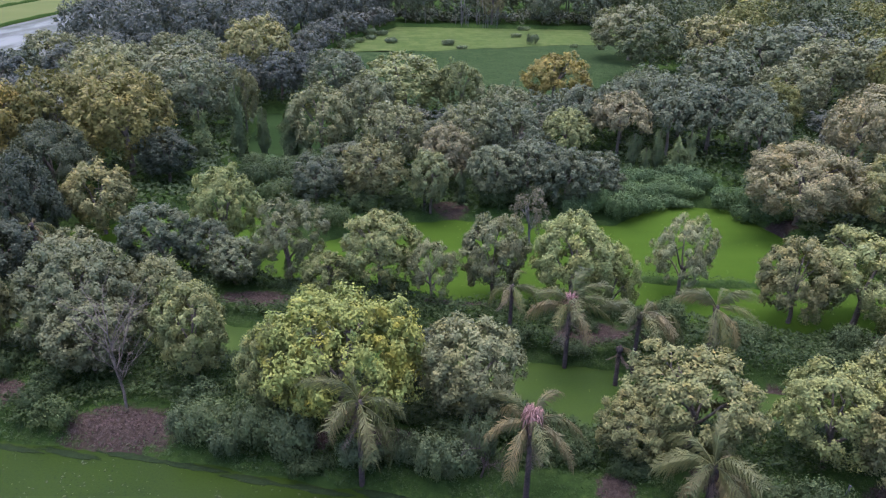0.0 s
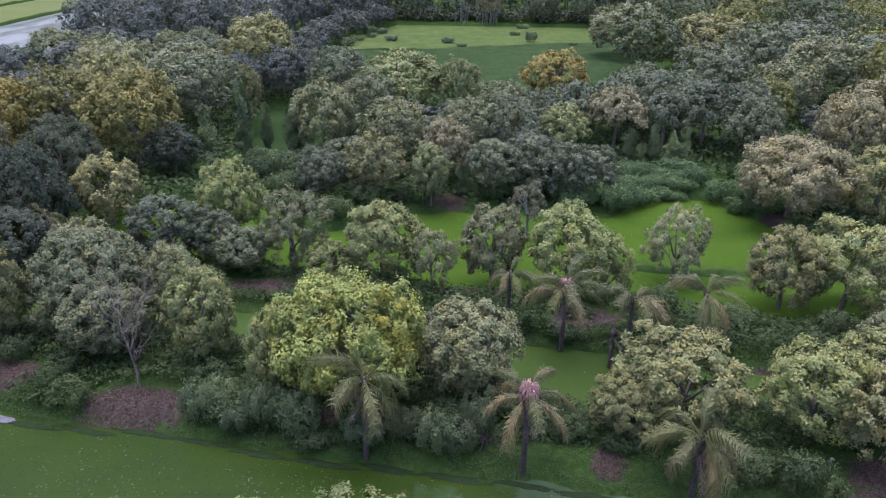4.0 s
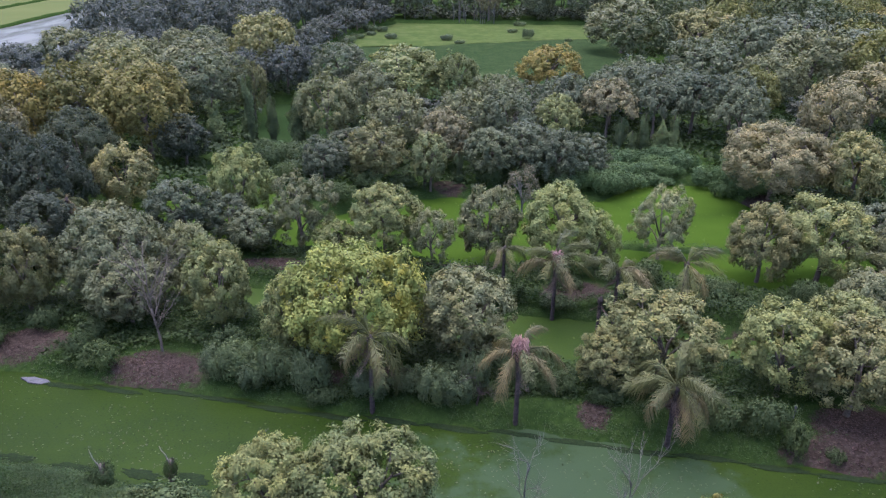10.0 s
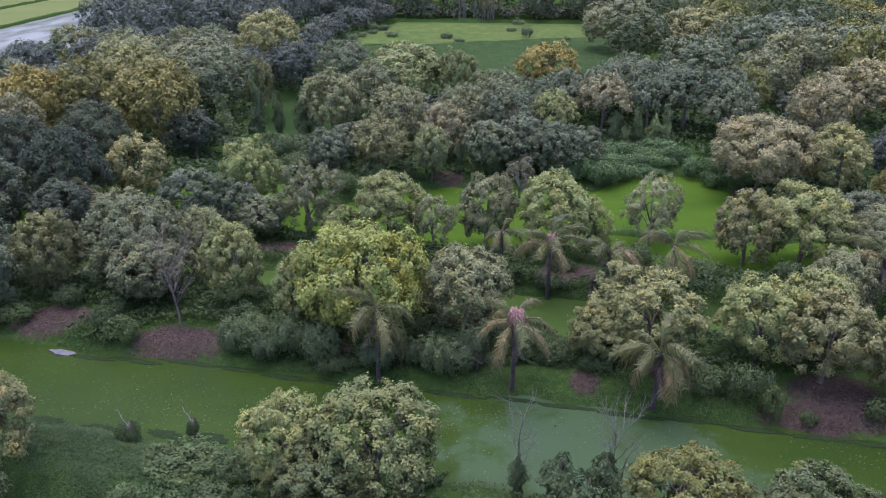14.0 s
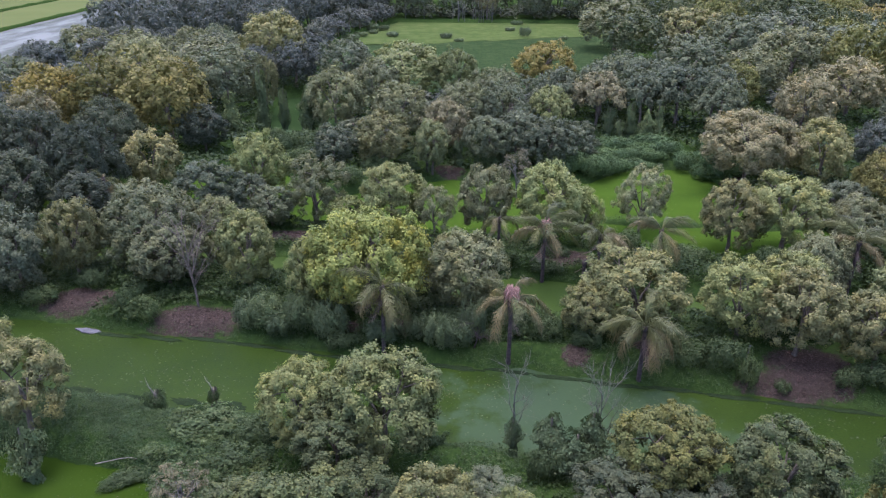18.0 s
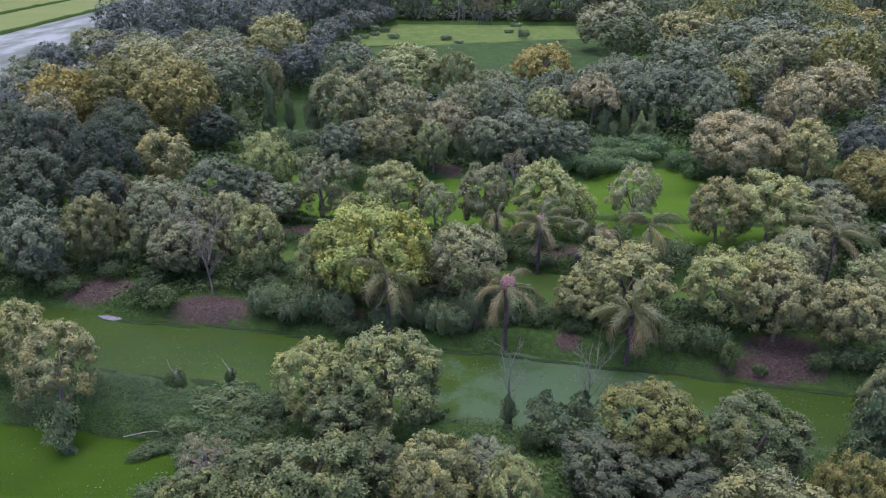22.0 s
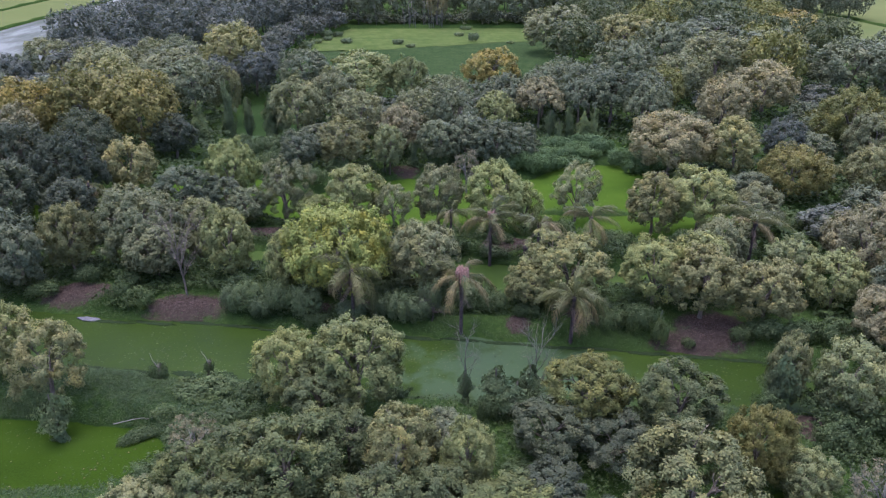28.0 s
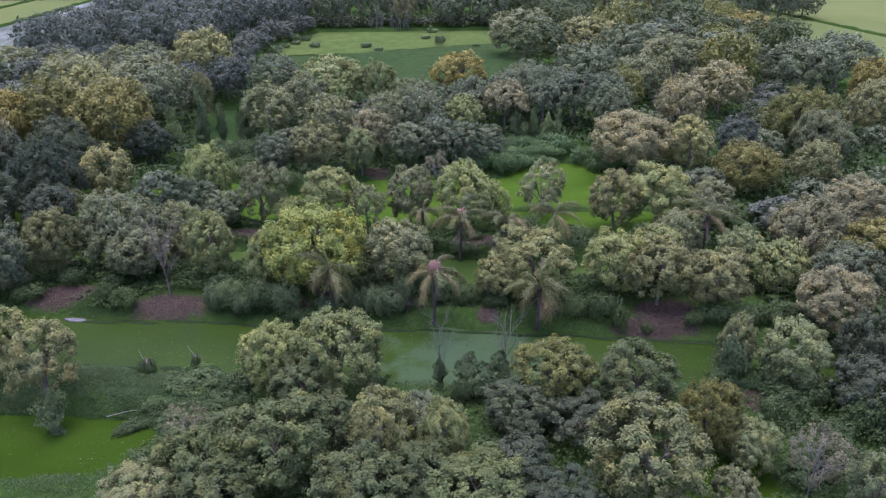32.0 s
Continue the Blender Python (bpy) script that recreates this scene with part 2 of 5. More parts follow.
c = m.mix(m.ramp(n2, (0.35, 0.4), (0.6, 0.0)), c, (0.032, 0.048, 0.014))
PADDY = m.done(c, 0.95, 0.0)

m = Nodes("flooded_mud")
at = m.coords()
wide = m.node("ShaderNodeMapping")
wide.inputs["Scale"].default_value = (1.6, 0.5, 1)
m.link(at, wide.inputs["Vector"])
n1 = m.noise(wide.outputs[0], 0.09, 6, 0.65)
c = m.ramp(n1, (0.36, (0.016, 0.022, 0.009)), (0.5, (0.025, 0.032, 0.015)), (0.64, (0.046, 0.054, 0.031)))
FLOOD = m.done(c, m.ramp(n1, (0.4, 0.85), (0.6, 0.65)), 0.04)

m = Nodes("fallow_soil")
at = m.coords()
c = m.ramp(m.noise(at, 0.05, 5, 0.6), (0.3, (0.060, 0.050, 0.036)), (0.7, (0.088, 0.074, 0.054)))
FALLOW = m.done(m.mix(m.ramp(m.noise(at, 0.4, 5, 0.7), (0.45, 0.0), (0.65, 0.5)), c, (0.058, 0.064, 0.032)), 0.9, 0.05)

m = Nodes("concrete")
n1 = m.noise(m.coords(), 5.0, 6, 0.7)
m.bump(n1, 0.4, 0.02)
CONCRETE = m.done(m.ramp(n1, (0.3, (0.018, 0.021, 0.017)), (0.7, (0.045, 0.050, 0.042))), 0.8, 0.1)


# ---- mesh helpers ----
rng = np.random.default_rng(7)


def mesh_from(name, verts, quads, material, tris=None):
    """A mesh out of arrays: verts (n, 3), quads (k, 4), tris (j, 3)."""
    me = bpy.data.meshes.new(name)
    verts = np.asarray(verts, dtype=np.float32)
    quads = np.asarray(quads, dtype=np.int32).reshape(-1, 4)
    tris = np.zeros((0, 3), np.int32) if tris is None else np.asarray(tris, dtype=np.int32).reshape(-1, 3)
    me.vertices.add(len(verts))
    me.vertices.foreach_set("co", verts.ravel())
    me.loops.add(quads.size + tris.size)
    me.loops.foreach_set("vertex_index", np.concatenate((quads.ravel(), tris.ravel())))
    sizes = np.concatenate((np.full(len(quads), 4), np.full(len(tris), 3))).astype(np.int32)
    me.polygons.add(len(sizes))
    me.polygons.foreach_set("loop_start", np.concatenate(([0], np.cumsum(sizes)[:-1])).astype(np.int32))
    me.update(calc_edges=True)
    me.materials.append(material)
    return me


def unit(v):
    return v / np.maximum(np.linalg.norm(v, axis=-1, keepdims=True), 1e-6)


def leaf_blades(at, facing, length, width, droop=0.35, jitter=0.24):
    """Pointed leaf blades at the points, each with its face turned about `facing`. Returns verts and triangles."""
    n = len(at)
    facing = unit(facing + rng.normal(0, jitter, (n, 3)))
    along = rng.normal(0, 1, (n, 3)) + facing * 0.35
    along[:, 2] -= droop
    along = unit(along - 0.8 * np.sum(along * facing, 1, keepdims=True) * facing)
    across = unit(np.cross(facing, along))
    size = length * rng.uniform(0.6, 1.3, (n, 1))
    wide = width * size / length * 0.5
    v = np.stack((at + across * wide, at + along * size, at - across * wide), 1)
    return v.reshape(-1, 3), np.arange(3 * n).reshape(-1, 3)


def tube(points, radii, sides=7):
    """A tapered tube along a bent line. Returns verts and quads."""
    p = np.asarray(points, float)
    d = np.gradient(p, axis=0)
    d = unit(d)
    ref = np.array((0.31, 0.95, 0.05))
    a = unit(np.cross(d, ref))
    b = np.cross(d, a)
    ang = np.linspace(0, 2 * math.pi, sides, endpoint=False)
    ring = a[:, None] * np.cos(ang)[None, :, None] + b[:, None] * np.sin(ang)[None, :, None]
    v = (p[:, None] + ring * np.asarray(radii)[:, None, None]).reshape(-1, 3)
    k = len(p)
    i = np.arange(k - 1)[:, None] * sides
    j = np.arange(sides)[None, :]
    q = np.stack((i + j, i + (j + 1) % sides, i + sides + (j + 1) % sides, i + sides + j), -1).reshape(-1, 4)
    cap = [[(k - 1) * sides + c, (k - 1) * sides + (c + 1) % sides, (k - 1) * sides + (c + 2) % sides, (k - 1) * sides + (c + 3) % sides] for c in (0,)]
    return v, np.concatenate((q, np.array(cap)))


def joined(pieces):
    verts, quads, base = [], [], 0
    for v, q in pieces:
        verts.append(v)
        quads.append(np.asarray(q) + base)
        base += len(v)
    return np.concatenate(verts), np.concatenate(quads)


def bent(start, end, sag, wobble, steps):
    """A line from start to end that sags and wanders."""
    s, e = np.asarray(start, float), np.asarray(end, float)
    u = np.linspace(0, 1, steps)[:, None]
    p = s + (e - s) * u
    p[:, 2] += (sag * np.sin(math.pi * u))[:, 0]
    walkabout = np.cumsum(rng.normal(0, wobble, (steps, 3)), 0)
    return p + (walkabout - u * walkabout[-1]) * (u > 0)


def part(name, me, parent, label=""):
    """Links a mesh as one object under a thing or a part."""
    ob = new(name, me)
    ob.parent = parent
    if label:
        ob["label"] = label
    return ob


def thing(name, m, label, category, group=""):
    """An empty at the base of a thing, which parents its parts."""
    ob = new(name)
    ob.empty_display_size = 0.3
    ob.matrix_basis = m
    return tagged(ob, label, category, group)


# ---- the lie of the land ----
def ripple(x, y, s=1.0):
    """Soft unevenness between about -1 and 1."""
    x, y = x * s, y * s
    return (np.sin(x * 0.9 + 1.3 * np.sin(y * 0.53)) + np.sin(y * 1.17 + 1.1 * np.sin(x * 0.71 + 2)) + 0.6 * np.sin(2.3 * x + 1.9 * y) + 0.4 * np.sin(4.1 * x - 3.3 * y)) / 3.0


def channel(x, y, xs, ys, half):
    """How far a point lies inside a channel, in metres; negative outside."""
    return np.interp(x, xs, half) - np.abs(y - np.interp(x, xs, ys))


def strip(x, y, xs, low, high):
    return np.minimum(y - np.interp(x, xs, low), np.interp(x, xs, high) - y)


def canal_in(x, y):
    return channel(x, y, (-60, -28, -22, -14, -6, 0, 5, 12, 18, 24, 30, 60), (19.6, 18.7, 17.4, 16.2, 14.9, 13.8, 13.0, 11.9, 11.3, 10.4, 8.4, 0), (4, 3.8, 3.5, 3.9, 3.6, 3.7, 4.1, 3.8, 3.3, 3.0, 2.8, 2.5))


def near_pond_in(x, y):
    return np.minimum(channel(x, y, (-60, -23, -16, -14), (6, 5.6, 4.9, 5.2), (3.6, 3.2, 2.4, 1.0)), -14.1 - x)


def side_ditch_in(x, y):
    return np.minimum(channel(x, y, (16, 20, 30, 45), (-2.0, -1.2, -2.5, -4), (1.5, 1.8, 1.6, 1.5)), np.minimum(x - 16.2, 21.8 - x))


def ditch_in(x, y):
    return channel(x, y, (-50, -20, -14, -5, 4, 8, 12, 16, 30, 50), (33.4, 32.2, 31.5, 29.4, 27.4, 26.3, 26.2, 25.6, 25, 22), (2.2, 2.2, 2.1, 1.9, 2.4, 3.4, 2.4, 1.6, 1.5, 1.5))


def pond_in(x, y):
    d = strip(x, y, (-40, -20, -15, -12, -5, 0, 3, 15, 20, 27, 31, 36), (41, 41.5, 40.6, 39.7, 38.8, 37.6, 37.3, 35.7, 33.7, 33.3, 35, 39), (46, 56, 52, 47, 52.5, 53.5, 53.5, 53, 58, 58, 47, 40))
    d = np.minimum(d, x + 40)
    bund = channel(x, y, (12, 20, 30), (42.3, 41.4, 41.0), (0.45, 0.5, 0.5)) + 0.15
    bund = np.minimum(bund, x - 12)
    return np.minimum(d, np.where(bund > -1.5, -bund, 9))


def clearing_in(x, y):
    xl = np.interp(y, (95, 105, 118, 139, 157, 174, 188), (-16, -22, -26, -27, -25.5, -20, -15))
    xr = np.interp(y, (95, 120, 139, 161, 188), (14, 30, 37, 41, 44))
    return np.minimum(np.minimum(x - xl, xr - x), np.minimum(y - 96, 187 - y))


def hollow_in(x, y):
    xl = np.interp(y, (66, 72, 84, 97), (-23, -24.5, -26, -27.5))
    xr = np.interp(y, (66, 72, 84, 97), (-15, -14.5, -17, -22))
    return np.minimum(np.minimum(x - xl, xr - x), np.minimum(y - 67, 93 - y))


def wet(x, y):
    d = np.maximum.reduce([canal_in(x, y), near_pond_in(x, y), side_ditch_in(x, y), ditch_in(x, y), pond_in(x, y)])
    return d + 0.30 * ripple(x, y, 1.6)


def height(x, y):
    x, y = np.asarray(x, float), np.asarray(y, float)
    land = 0.85 + 0.22 * ripple(x, y, 0.45) + 0.06 * ripple(x, y, 3.1)
    d = wet(x, y)
    h = np.where(d > -2.2, np.minimum(land, np.where(d < 0, -d * 0.62, -d * 0.8)), land)
    h = np.where((clearing_in(x, y) > 0) | (hollow_in(x, y) > 0), -0.5, h)
    far = np.clip((np.hypot(x, y - 40) - 170) / 120, 0, 1)
    return np.maximum(h, -0.7) * (1 - far) + 0.2 * far


SOIL = [(21.4, 15.2, 3.4, 1.3), (-26, 24, 2.8, 1.5), (-16.8, 21.8, 3.4, 1.5), (-6.6, 20.8, 1.1, 0.9), (-2.6, 21, 2.0, 1.0), (13.3, 18.6, 1.3, 1.2), (8.2, 17.8, 0.9, 0.9),
        (22.2, 16.8, 2.6, 1.9), (-13.3, 36, 2.8, 1.0), (0, 55, 1.8, 1.4), (1.3, 36.3, 3.0, 1.0), (9.4, 32.3, 2.4, 1.4), (19.4, 26, 1.3, 1.6), (27.4, 32.3, 2.2, 1.0), (24.2, 4.8, 1.7, 1.4), (30, 52, 1.6, 1.2)]


def bareness(x, y):
    b = np.zeros_like(x)
    for cx, cy, rx, ry in SOIL:
        b = np.maximum(b, 1.35 - np.hypot((x - cx) / rx, (y - cy) / ry) * 0.9)
    return np.clip(b, 0, 1) * 0.8


def spaced(low, high, step, reach):
    """Grid lines: even between low and high, ever wider out to the horizon."""
    mid = np.arange(low, high + step / 2, step)
    out = [step]
    while sum(out) < reach:
        out.append(out[-1] * 1.35)
    off = np.cumsum(out)
    return np.concatenate((low - off[::-1], mid, high + off))


def grid_mesh(name, gx, gy, z, material):
    xx, yy = np.meshgrid(gx, gy)
    v = np.stack((xx, yy, z(xx, yy)), -1).reshape(-1, 3)
    w = len(gx)
    i = np.arange(len(gy) - 1)[:, None] * w + np.arange(w - 1)[None]
    return mesh_from(name, v, np.stack((i, i + 1, i + w + 1, i + w), -1).reshape(-1, 4), material), xx, yy


lines_x, lines_y = spaced(-44, 48, 0.45, 2600), spaced(-8, 62, 0.45, 2600)
lines_y = np.concatenate((lines_y[lines_y < 62.1], np.arange(63.5, 205, 1.6), lines_y[lines_y > 206]))
me, gx, gy = grid_mesh("ground", lines_x, lines_y, height, GROUND)
me.attributes.new("bare", "FLOAT", "POINT").data.foreach_set("value", bareness(gx, gy).ravel().astype(np.float32))
me.polygons.foreach_set("use_smooth", np.ones(len(me.polygons), bool))
tagged(new("ground", me), "damp grassy earth banks with patches of reddish leaf litter", "ground", kind="structure")


def sheet(name, outline, z, material, label, category):
    """A flat level surface with the given outline."""
    bm = bmesh.new()
    bm.faces.new([bm.verts.new((x, y, z)) for x, y in outline])
    bmesh.ops.triangulate(bm, faces=bm.faces)
    me = bpy.data.meshes.new(name)
    bm.to_mesh(me)
    bm.free()
    me.materials.append(material)
    return tagged(new(name, me), label, category, kind="structure")


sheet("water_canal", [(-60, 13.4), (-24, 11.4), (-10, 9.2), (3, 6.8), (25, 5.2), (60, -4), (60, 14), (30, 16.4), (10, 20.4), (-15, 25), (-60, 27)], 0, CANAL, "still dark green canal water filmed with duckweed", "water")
sheet("water_near_pond", [(-60, 0), (-13, 0), (-13, 8.4), (-24, 10.2), (-60, 11.6)], 0, NEAR, "pond covered with bright green duckweed", "water")
sheet("water_side_ditch", [(15.6, -4.4), (46, -6.5), (46, 0), (22, 1.6), (15.6, 0.6)], 0, NEAR, "narrow ditch covered with bright green duckweed", "water")
sheet("water_ditch", [(-50, 28.5), (-15, 27), (10, 21.6), (50, 18.5), (50, 27), (12, 30.5), (8, 31.5), (-12, 35), (-50, 36.8)], 0, DITCH, "shaded ditch water filmed with green duckweed", "water")
sheet("water_pond", [(-41, 39.5), (-12, 37.2), (2, 35.4), (14, 33.2), (30, 31), (38, 37), (34, 62), (-41, 62)], 0, BRIGHT, "broad pond covered with bright green duckweed", "water")
shore = [(x, float(np.interp(x, (-24, -2, 14, 36), (146, 150, 157, 163)) + 1.6 * ripple(x, 3.0, 0.35) + 0.7 * ripple(x, 9.0, 1.3))) for x in range(-31, 47)]
sheet("marsh", [(-31, 94), (34, 94), (46, 120)] + shore[::-1], 0.0, MARSH, "marsh choked with dark green floating leaves", "marsh")
sheet("marsh_hollow", [(-27, 63), (-11, 63), (-13, 86), (-18, 93.8), (-30, 93.8)], 0.0, HOLLOW, "small green marshy hollow among the trees", "marsh")
sheet("meadow", [(x, y + 0.2) for x, y in shore] + [(46, 190), (-31, 190)], 0.02, MEADOW, "light green grassy clearing before the woods", "meadow")
sheet("flooded_field", [(-52, 45), (-56, 88), (-62, 104), (-62, 160), (-62, 197), (-66, 276), (-105.6, 276), (-105.6, 45)], 1.3, FLOOD, "pale grey flooded field beside the woods", "field")
for k, outline in enumerate([((-106.6, 30), (-106.6, 276), (-127.6, 276), (-127.6, 30)), ((-128.6, 30), (-128.6, 276), (-420, 290), (-420, 30))]):
    sheet("paddy_field", outline, 1.35 + 0.02 * k, PADDY, "flat bright green rice paddy", "field")
sheet("paddy_field", ((136.8, 60), (420, 60), (420, 252), (136.8, 258)), 1.35, PADDY, "flat light green rice paddy beyond the trees", "field")
sheet("paddy_field", ((100, 60), (135.4, 60), (135.4, 258), (104, 262)), 1.33, PADDY, "light green strip of paddy before the dike", "field")
sheet("fallow_field", ((-520, 296), (-66, 277), (130, 263), (520, 254), (520, 420), (-520, 440)), 1.3, FALLOW, "dry pinkish fallow field beyond the paddies", "field")


def bund(name, x, y0, y1, seed):
    """A low dike of dark grass between two fields."""
    r = random.Random(seed)
    verts, n = [], 60
    for k in range(n + 1):
        y, dx, h = y0 + (y1 - y0) * k / n, r.uniform(-0.25, 0.25), r.uniform(0.45, 0.8)
        verts += [(x - 0.8 + dx, y, 1.2), (x - 0.35 + dx, y, 1.3 + h), (x + 0.35 + dx, y, 1.3 + h), (x + 0.8 + dx, y, 1.2)]
    quads = [(4 * k + j, 4 * k + j + 1, 4 * k + j + 5, 4 * k + j + 4) for k in range(n) for j in range(3)]
    tagged(new(name, mesh_from(name, verts, quads, GROUND)), "low grassy dike between the fields", "dike", kind="structure")


bund("dike_1", -106.1, 40, 300, 1)
bund("dike_2", -128.1, 40, 300, 2)
bund("dike_3", 136.1, 60, 262, 3)



# ---- broad-leaved trees ----
def crown_mesh(name, leaves, length, width, heads, seed, size_to=(3.05, 6.7), lean=0.0, under=-0.2, head=(0.17, 0.27), inner=40, ragged=0.10):
    """A domed crown of the given radius and height: boughs that end in rounded heads of leaf clumps, with coarse shaded foliage behind them."""
    global rng
    rng = np.random.default_rng(seed)
    across, tall = size_to
    k = np.arange(heads) + 0.5
    z = 1 - k / heads * (1 - under)
    turn = k * 2.39996 + rng.normal(0, 0.35, heads)
    level = np.sqrt(np.maximum(0, 1 - np.abs(z) ** 2.2))
    d = np.stack((level * np.cos(turn), level * np.sin(turn), z), 1)
    big = rng.uniform(*head, heads) * across
    wave = 1 + ragged * (np.sin(2 * turn + seed) * 0.6 + np.sin(3 * turn + 2.0 * z + 2 * seed) * 0.7 + np.sin(5 * z + turn + seed) * 0.5)
    bulk = tall * 0.45
    reach = np.stack((across - big, across - big, bulk - big), 1) * (wave * rng.uniform(0.74, 1.05, heads))[:, None]
    centre = d * reach
    centre[:, 2] += tall - bulk
    centre[:, 0] += lean * (centre[:, 2] - tall * 0.45)
    outward = unit(d * np.array((1, 1, across / bulk)))
    # clumps over the outer side of each head
    per = 7
    own = np.repeat(np.arange(heads), per)
    u = unit(rng.normal(0, 1, (len(own), 3)) + outward[own] * 0.9 + np.array((0, 0, 0.3)))
    clump = centre[own] + u * (big[own] * rng.uniform(0.55, 0.8, len(own)))[:, None]
    size = big[own] * rng.uniform(0.34, 0.62, len(own))
    side = unit(u * 0.8 + outward[own] * 0.7)
    pick = rng.choice(len(own), leaves, p=size ** 2 / np.sum(size ** 2))
    v = unit(rng.normal(0, 1, (leaves, 3)))
    back = np.sum(v * side[pick], 1) < -0.3
    v[back] -= 2 * np.sum(v[back] * side[pick][back], 1, keepdims=True) * side[pick][back]
    at = clump[pick] + v * (size[pick] * (0.5 + 0.75 * rng.random(leaves)))[:, None]
    sets = [leaf_blades(at, unit(v * 0.75 + side[pick] * 0.6 + np.array((0, 0, 0.28))), length, width, jitter=0.21)]
    # coarse sprays behind them
    own = np.repeat(np.arange(heads), inner)
    u = unit(rng.normal(0, 1, (len(own), 3)))
    deep = centre[own] + u * (big[own] * rng.uniform(0.2, 0.72, len(own)))[:, None]
    sets.append(leaf_blades(deep, unit(u + outward[own] * 0.4), big.mean() * 0.62, big.mean() * 0.5, jitter=0.35))
    verts, tris, base = [], [], 0
    for p, t in sets:
        verts.append(p)
        tris.append(t + base)
        base += len(p)
    verts = np.concatenate(verts)
    fit = np.array((1, 1, 0)) * across / np.quantile(np.hypot(verts[:, 0], verts[:, 1]), 0.97) + np.array((0, 0, 1)) * tall / np.quantile(verts[:, 2], 0.997)
    return mesh_from(name, verts * fit, (), LEAF["green"], np.concatenate(tris)), centre * fit


def trunk_mesh(name, seed, tall=2.6, thick=0.17, material=BARK):
    global rng
    rng = np.random.default_rng(seed + 50)
    p = bent((0, 0, -0.9), (rng.uniform(-0.25, 0.25), rng.uniform(-0.25, 0.25), tall), 0, 0.05, 7)
    r = np.linspace(thick * 1.25, thick * 0.75, 7)
    r[:2] *= 1.25
    v, q = tube(p, r, 8)
    me = mesh_from(name, v, q, material)
    return me, p[-1]


def limb_mesh(name, start, end, thick, seed, material=BARK):
    """A limb that forks into a few boughs near its end."""
    global rng
    rng = np.random.default_rng(seed + 90)
    line = bent(start, end, 0.25, 0.06, 6)
    pieces = [tube(line, np.linspace(thick, thick * 0.35, 6), 6)]
    for k in (2, 3, 4):
        tip = line[k] + rng.normal(0, 0.55, 3) + (np.asarray(end) - np.asarray(start)) * 0.12
        pieces.append(tube(bent(line[k], tip, 0.05, 0.04, 4), np.linspace(thick * 0.45, 0.012, 4), 5))
    v, q = joined(pieces)
    return mesh_from(name, v, q, material)


SHAPES = {}


def shapes(name, count, seed, limbs, tall=2.6, thick=0.17, bark=BARK, **crown):
    """A few trees of one habit: crown, trunk and limbs of each."""
    for k in range(count):
        lean = (0.06, -0.05, 0.0, 0.04, -0.06, 0.03, 0.0)[k]
        me, centre = crown_mesh("crown_" + name, seed=seed + k, lean=lean, **crown)
        trunk, fork = trunk_mesh("trunk", seed + k, tall, thick, bark)
        SHAPES[name, k] = (me, trunk, [limb_mesh("limb", fork - np.array((0, 0, 0.22 * j)), centre[(j * 11 + 6) % len(centre)] * np.array((0.78, 0.78, 0.92)), thick * 0.55, 7 * seed + 9 * k + j, bark) for j in range(limbs)])


shapes("near", 7, 11, 5, leaves=14000, length=0.16, width=0.112, heads=120, under=-0.72, head=(0.11, 0.2), inner=18)
shapes("low", 6, 211, 4, leaves=13000, length=0.165, width=0.118, heads=140, under=-0.98, head=(0.11, 0.2), inner=18)
shapes("far", 6, 31, 3, 3.6, 0.24, leaves=6800, length=0.3, width=0.21, heads=150, under=-0.75, size_to=(4.5, 8.6), head=(0.1, 0.18), inner=8)
shapes("close", 5, 811, 5, leaves=18500, length=0.126, width=0.1, heads=150, under=-0.85, head=(0.1, 0.19), inner=20)
shapes("mid", 4, 611, 3, leaves=8600, length=0.214, width=0.15, heads=120, under=-0.85, head=(0.11, 0.2), inner=12)
shapes("tall", 3, 911, 4, 4.4, 0.22, leaves=5200, length=0.34, width=0.25, heads=120, under=-0.15, size_to=(4.5, 8.6), head=(0.1, 0.19), inner=9)
shapes("thicket", 3, 331, 2, leaves=2800, length=0.3, width=0.2, heads=70, under=-0.95, head=(0.12, 0.22), inner=10)
shapes("big", 4, 151, 5, 3.2, 0.24, leaves=20500, length=0.174, width=0.125, heads=230, under=-0.8, size_to=(4.8, 7.8), head=(0.08, 0.16), inner=16)
shapes("sparse", 2, 71, 8, bark=BARK_PALE, leaves=3400, length=0.17, width=0.09, heads=60, under=-0.5, head=(0.11, 0.2), inner=3)
shapes("open", 3, 431, 6, leaves=12500, length=0.14, width=0.09, heads=84, under=-0.7, head=(0.1, 0.2), inner=12, ragged=0.16)

WORDS = {
    "green": "leafy tree with a dense mid-green crown", "forest": "broad dense tree with deep green leaves", "dark": "dense dark green tree with a rounded crown", "deep": "very dark green tree with a dense spreading crown", "dusk": "dense dark tree with bluish haze tinted into its leaves",
    "grey": "grey-green tree with a clumpy dusty crown", "olive": "olive green tree with a rounded clumpy crown",
    "olive2": "olive tree with browning leaves in its crown", "lime": "light green tree with an open rounded crown",
    "yellow": "broad yellow-green tree standing on the canal bank", "gold": "green tree with golden brown leaf tips",
    "mustard": "mustard-coloured tree with a broad domed crown", "brown": "brownish tree with a dry domed crown",
    "orange": "orange-brown tree with turning leaves", "pale": "pale tree with dry cream-green leaves",
    "pale2": "thin pale green tree with whitened leaves", "pink": "small greyish-brown tree with sparse leaves",
}
PLANTED = []


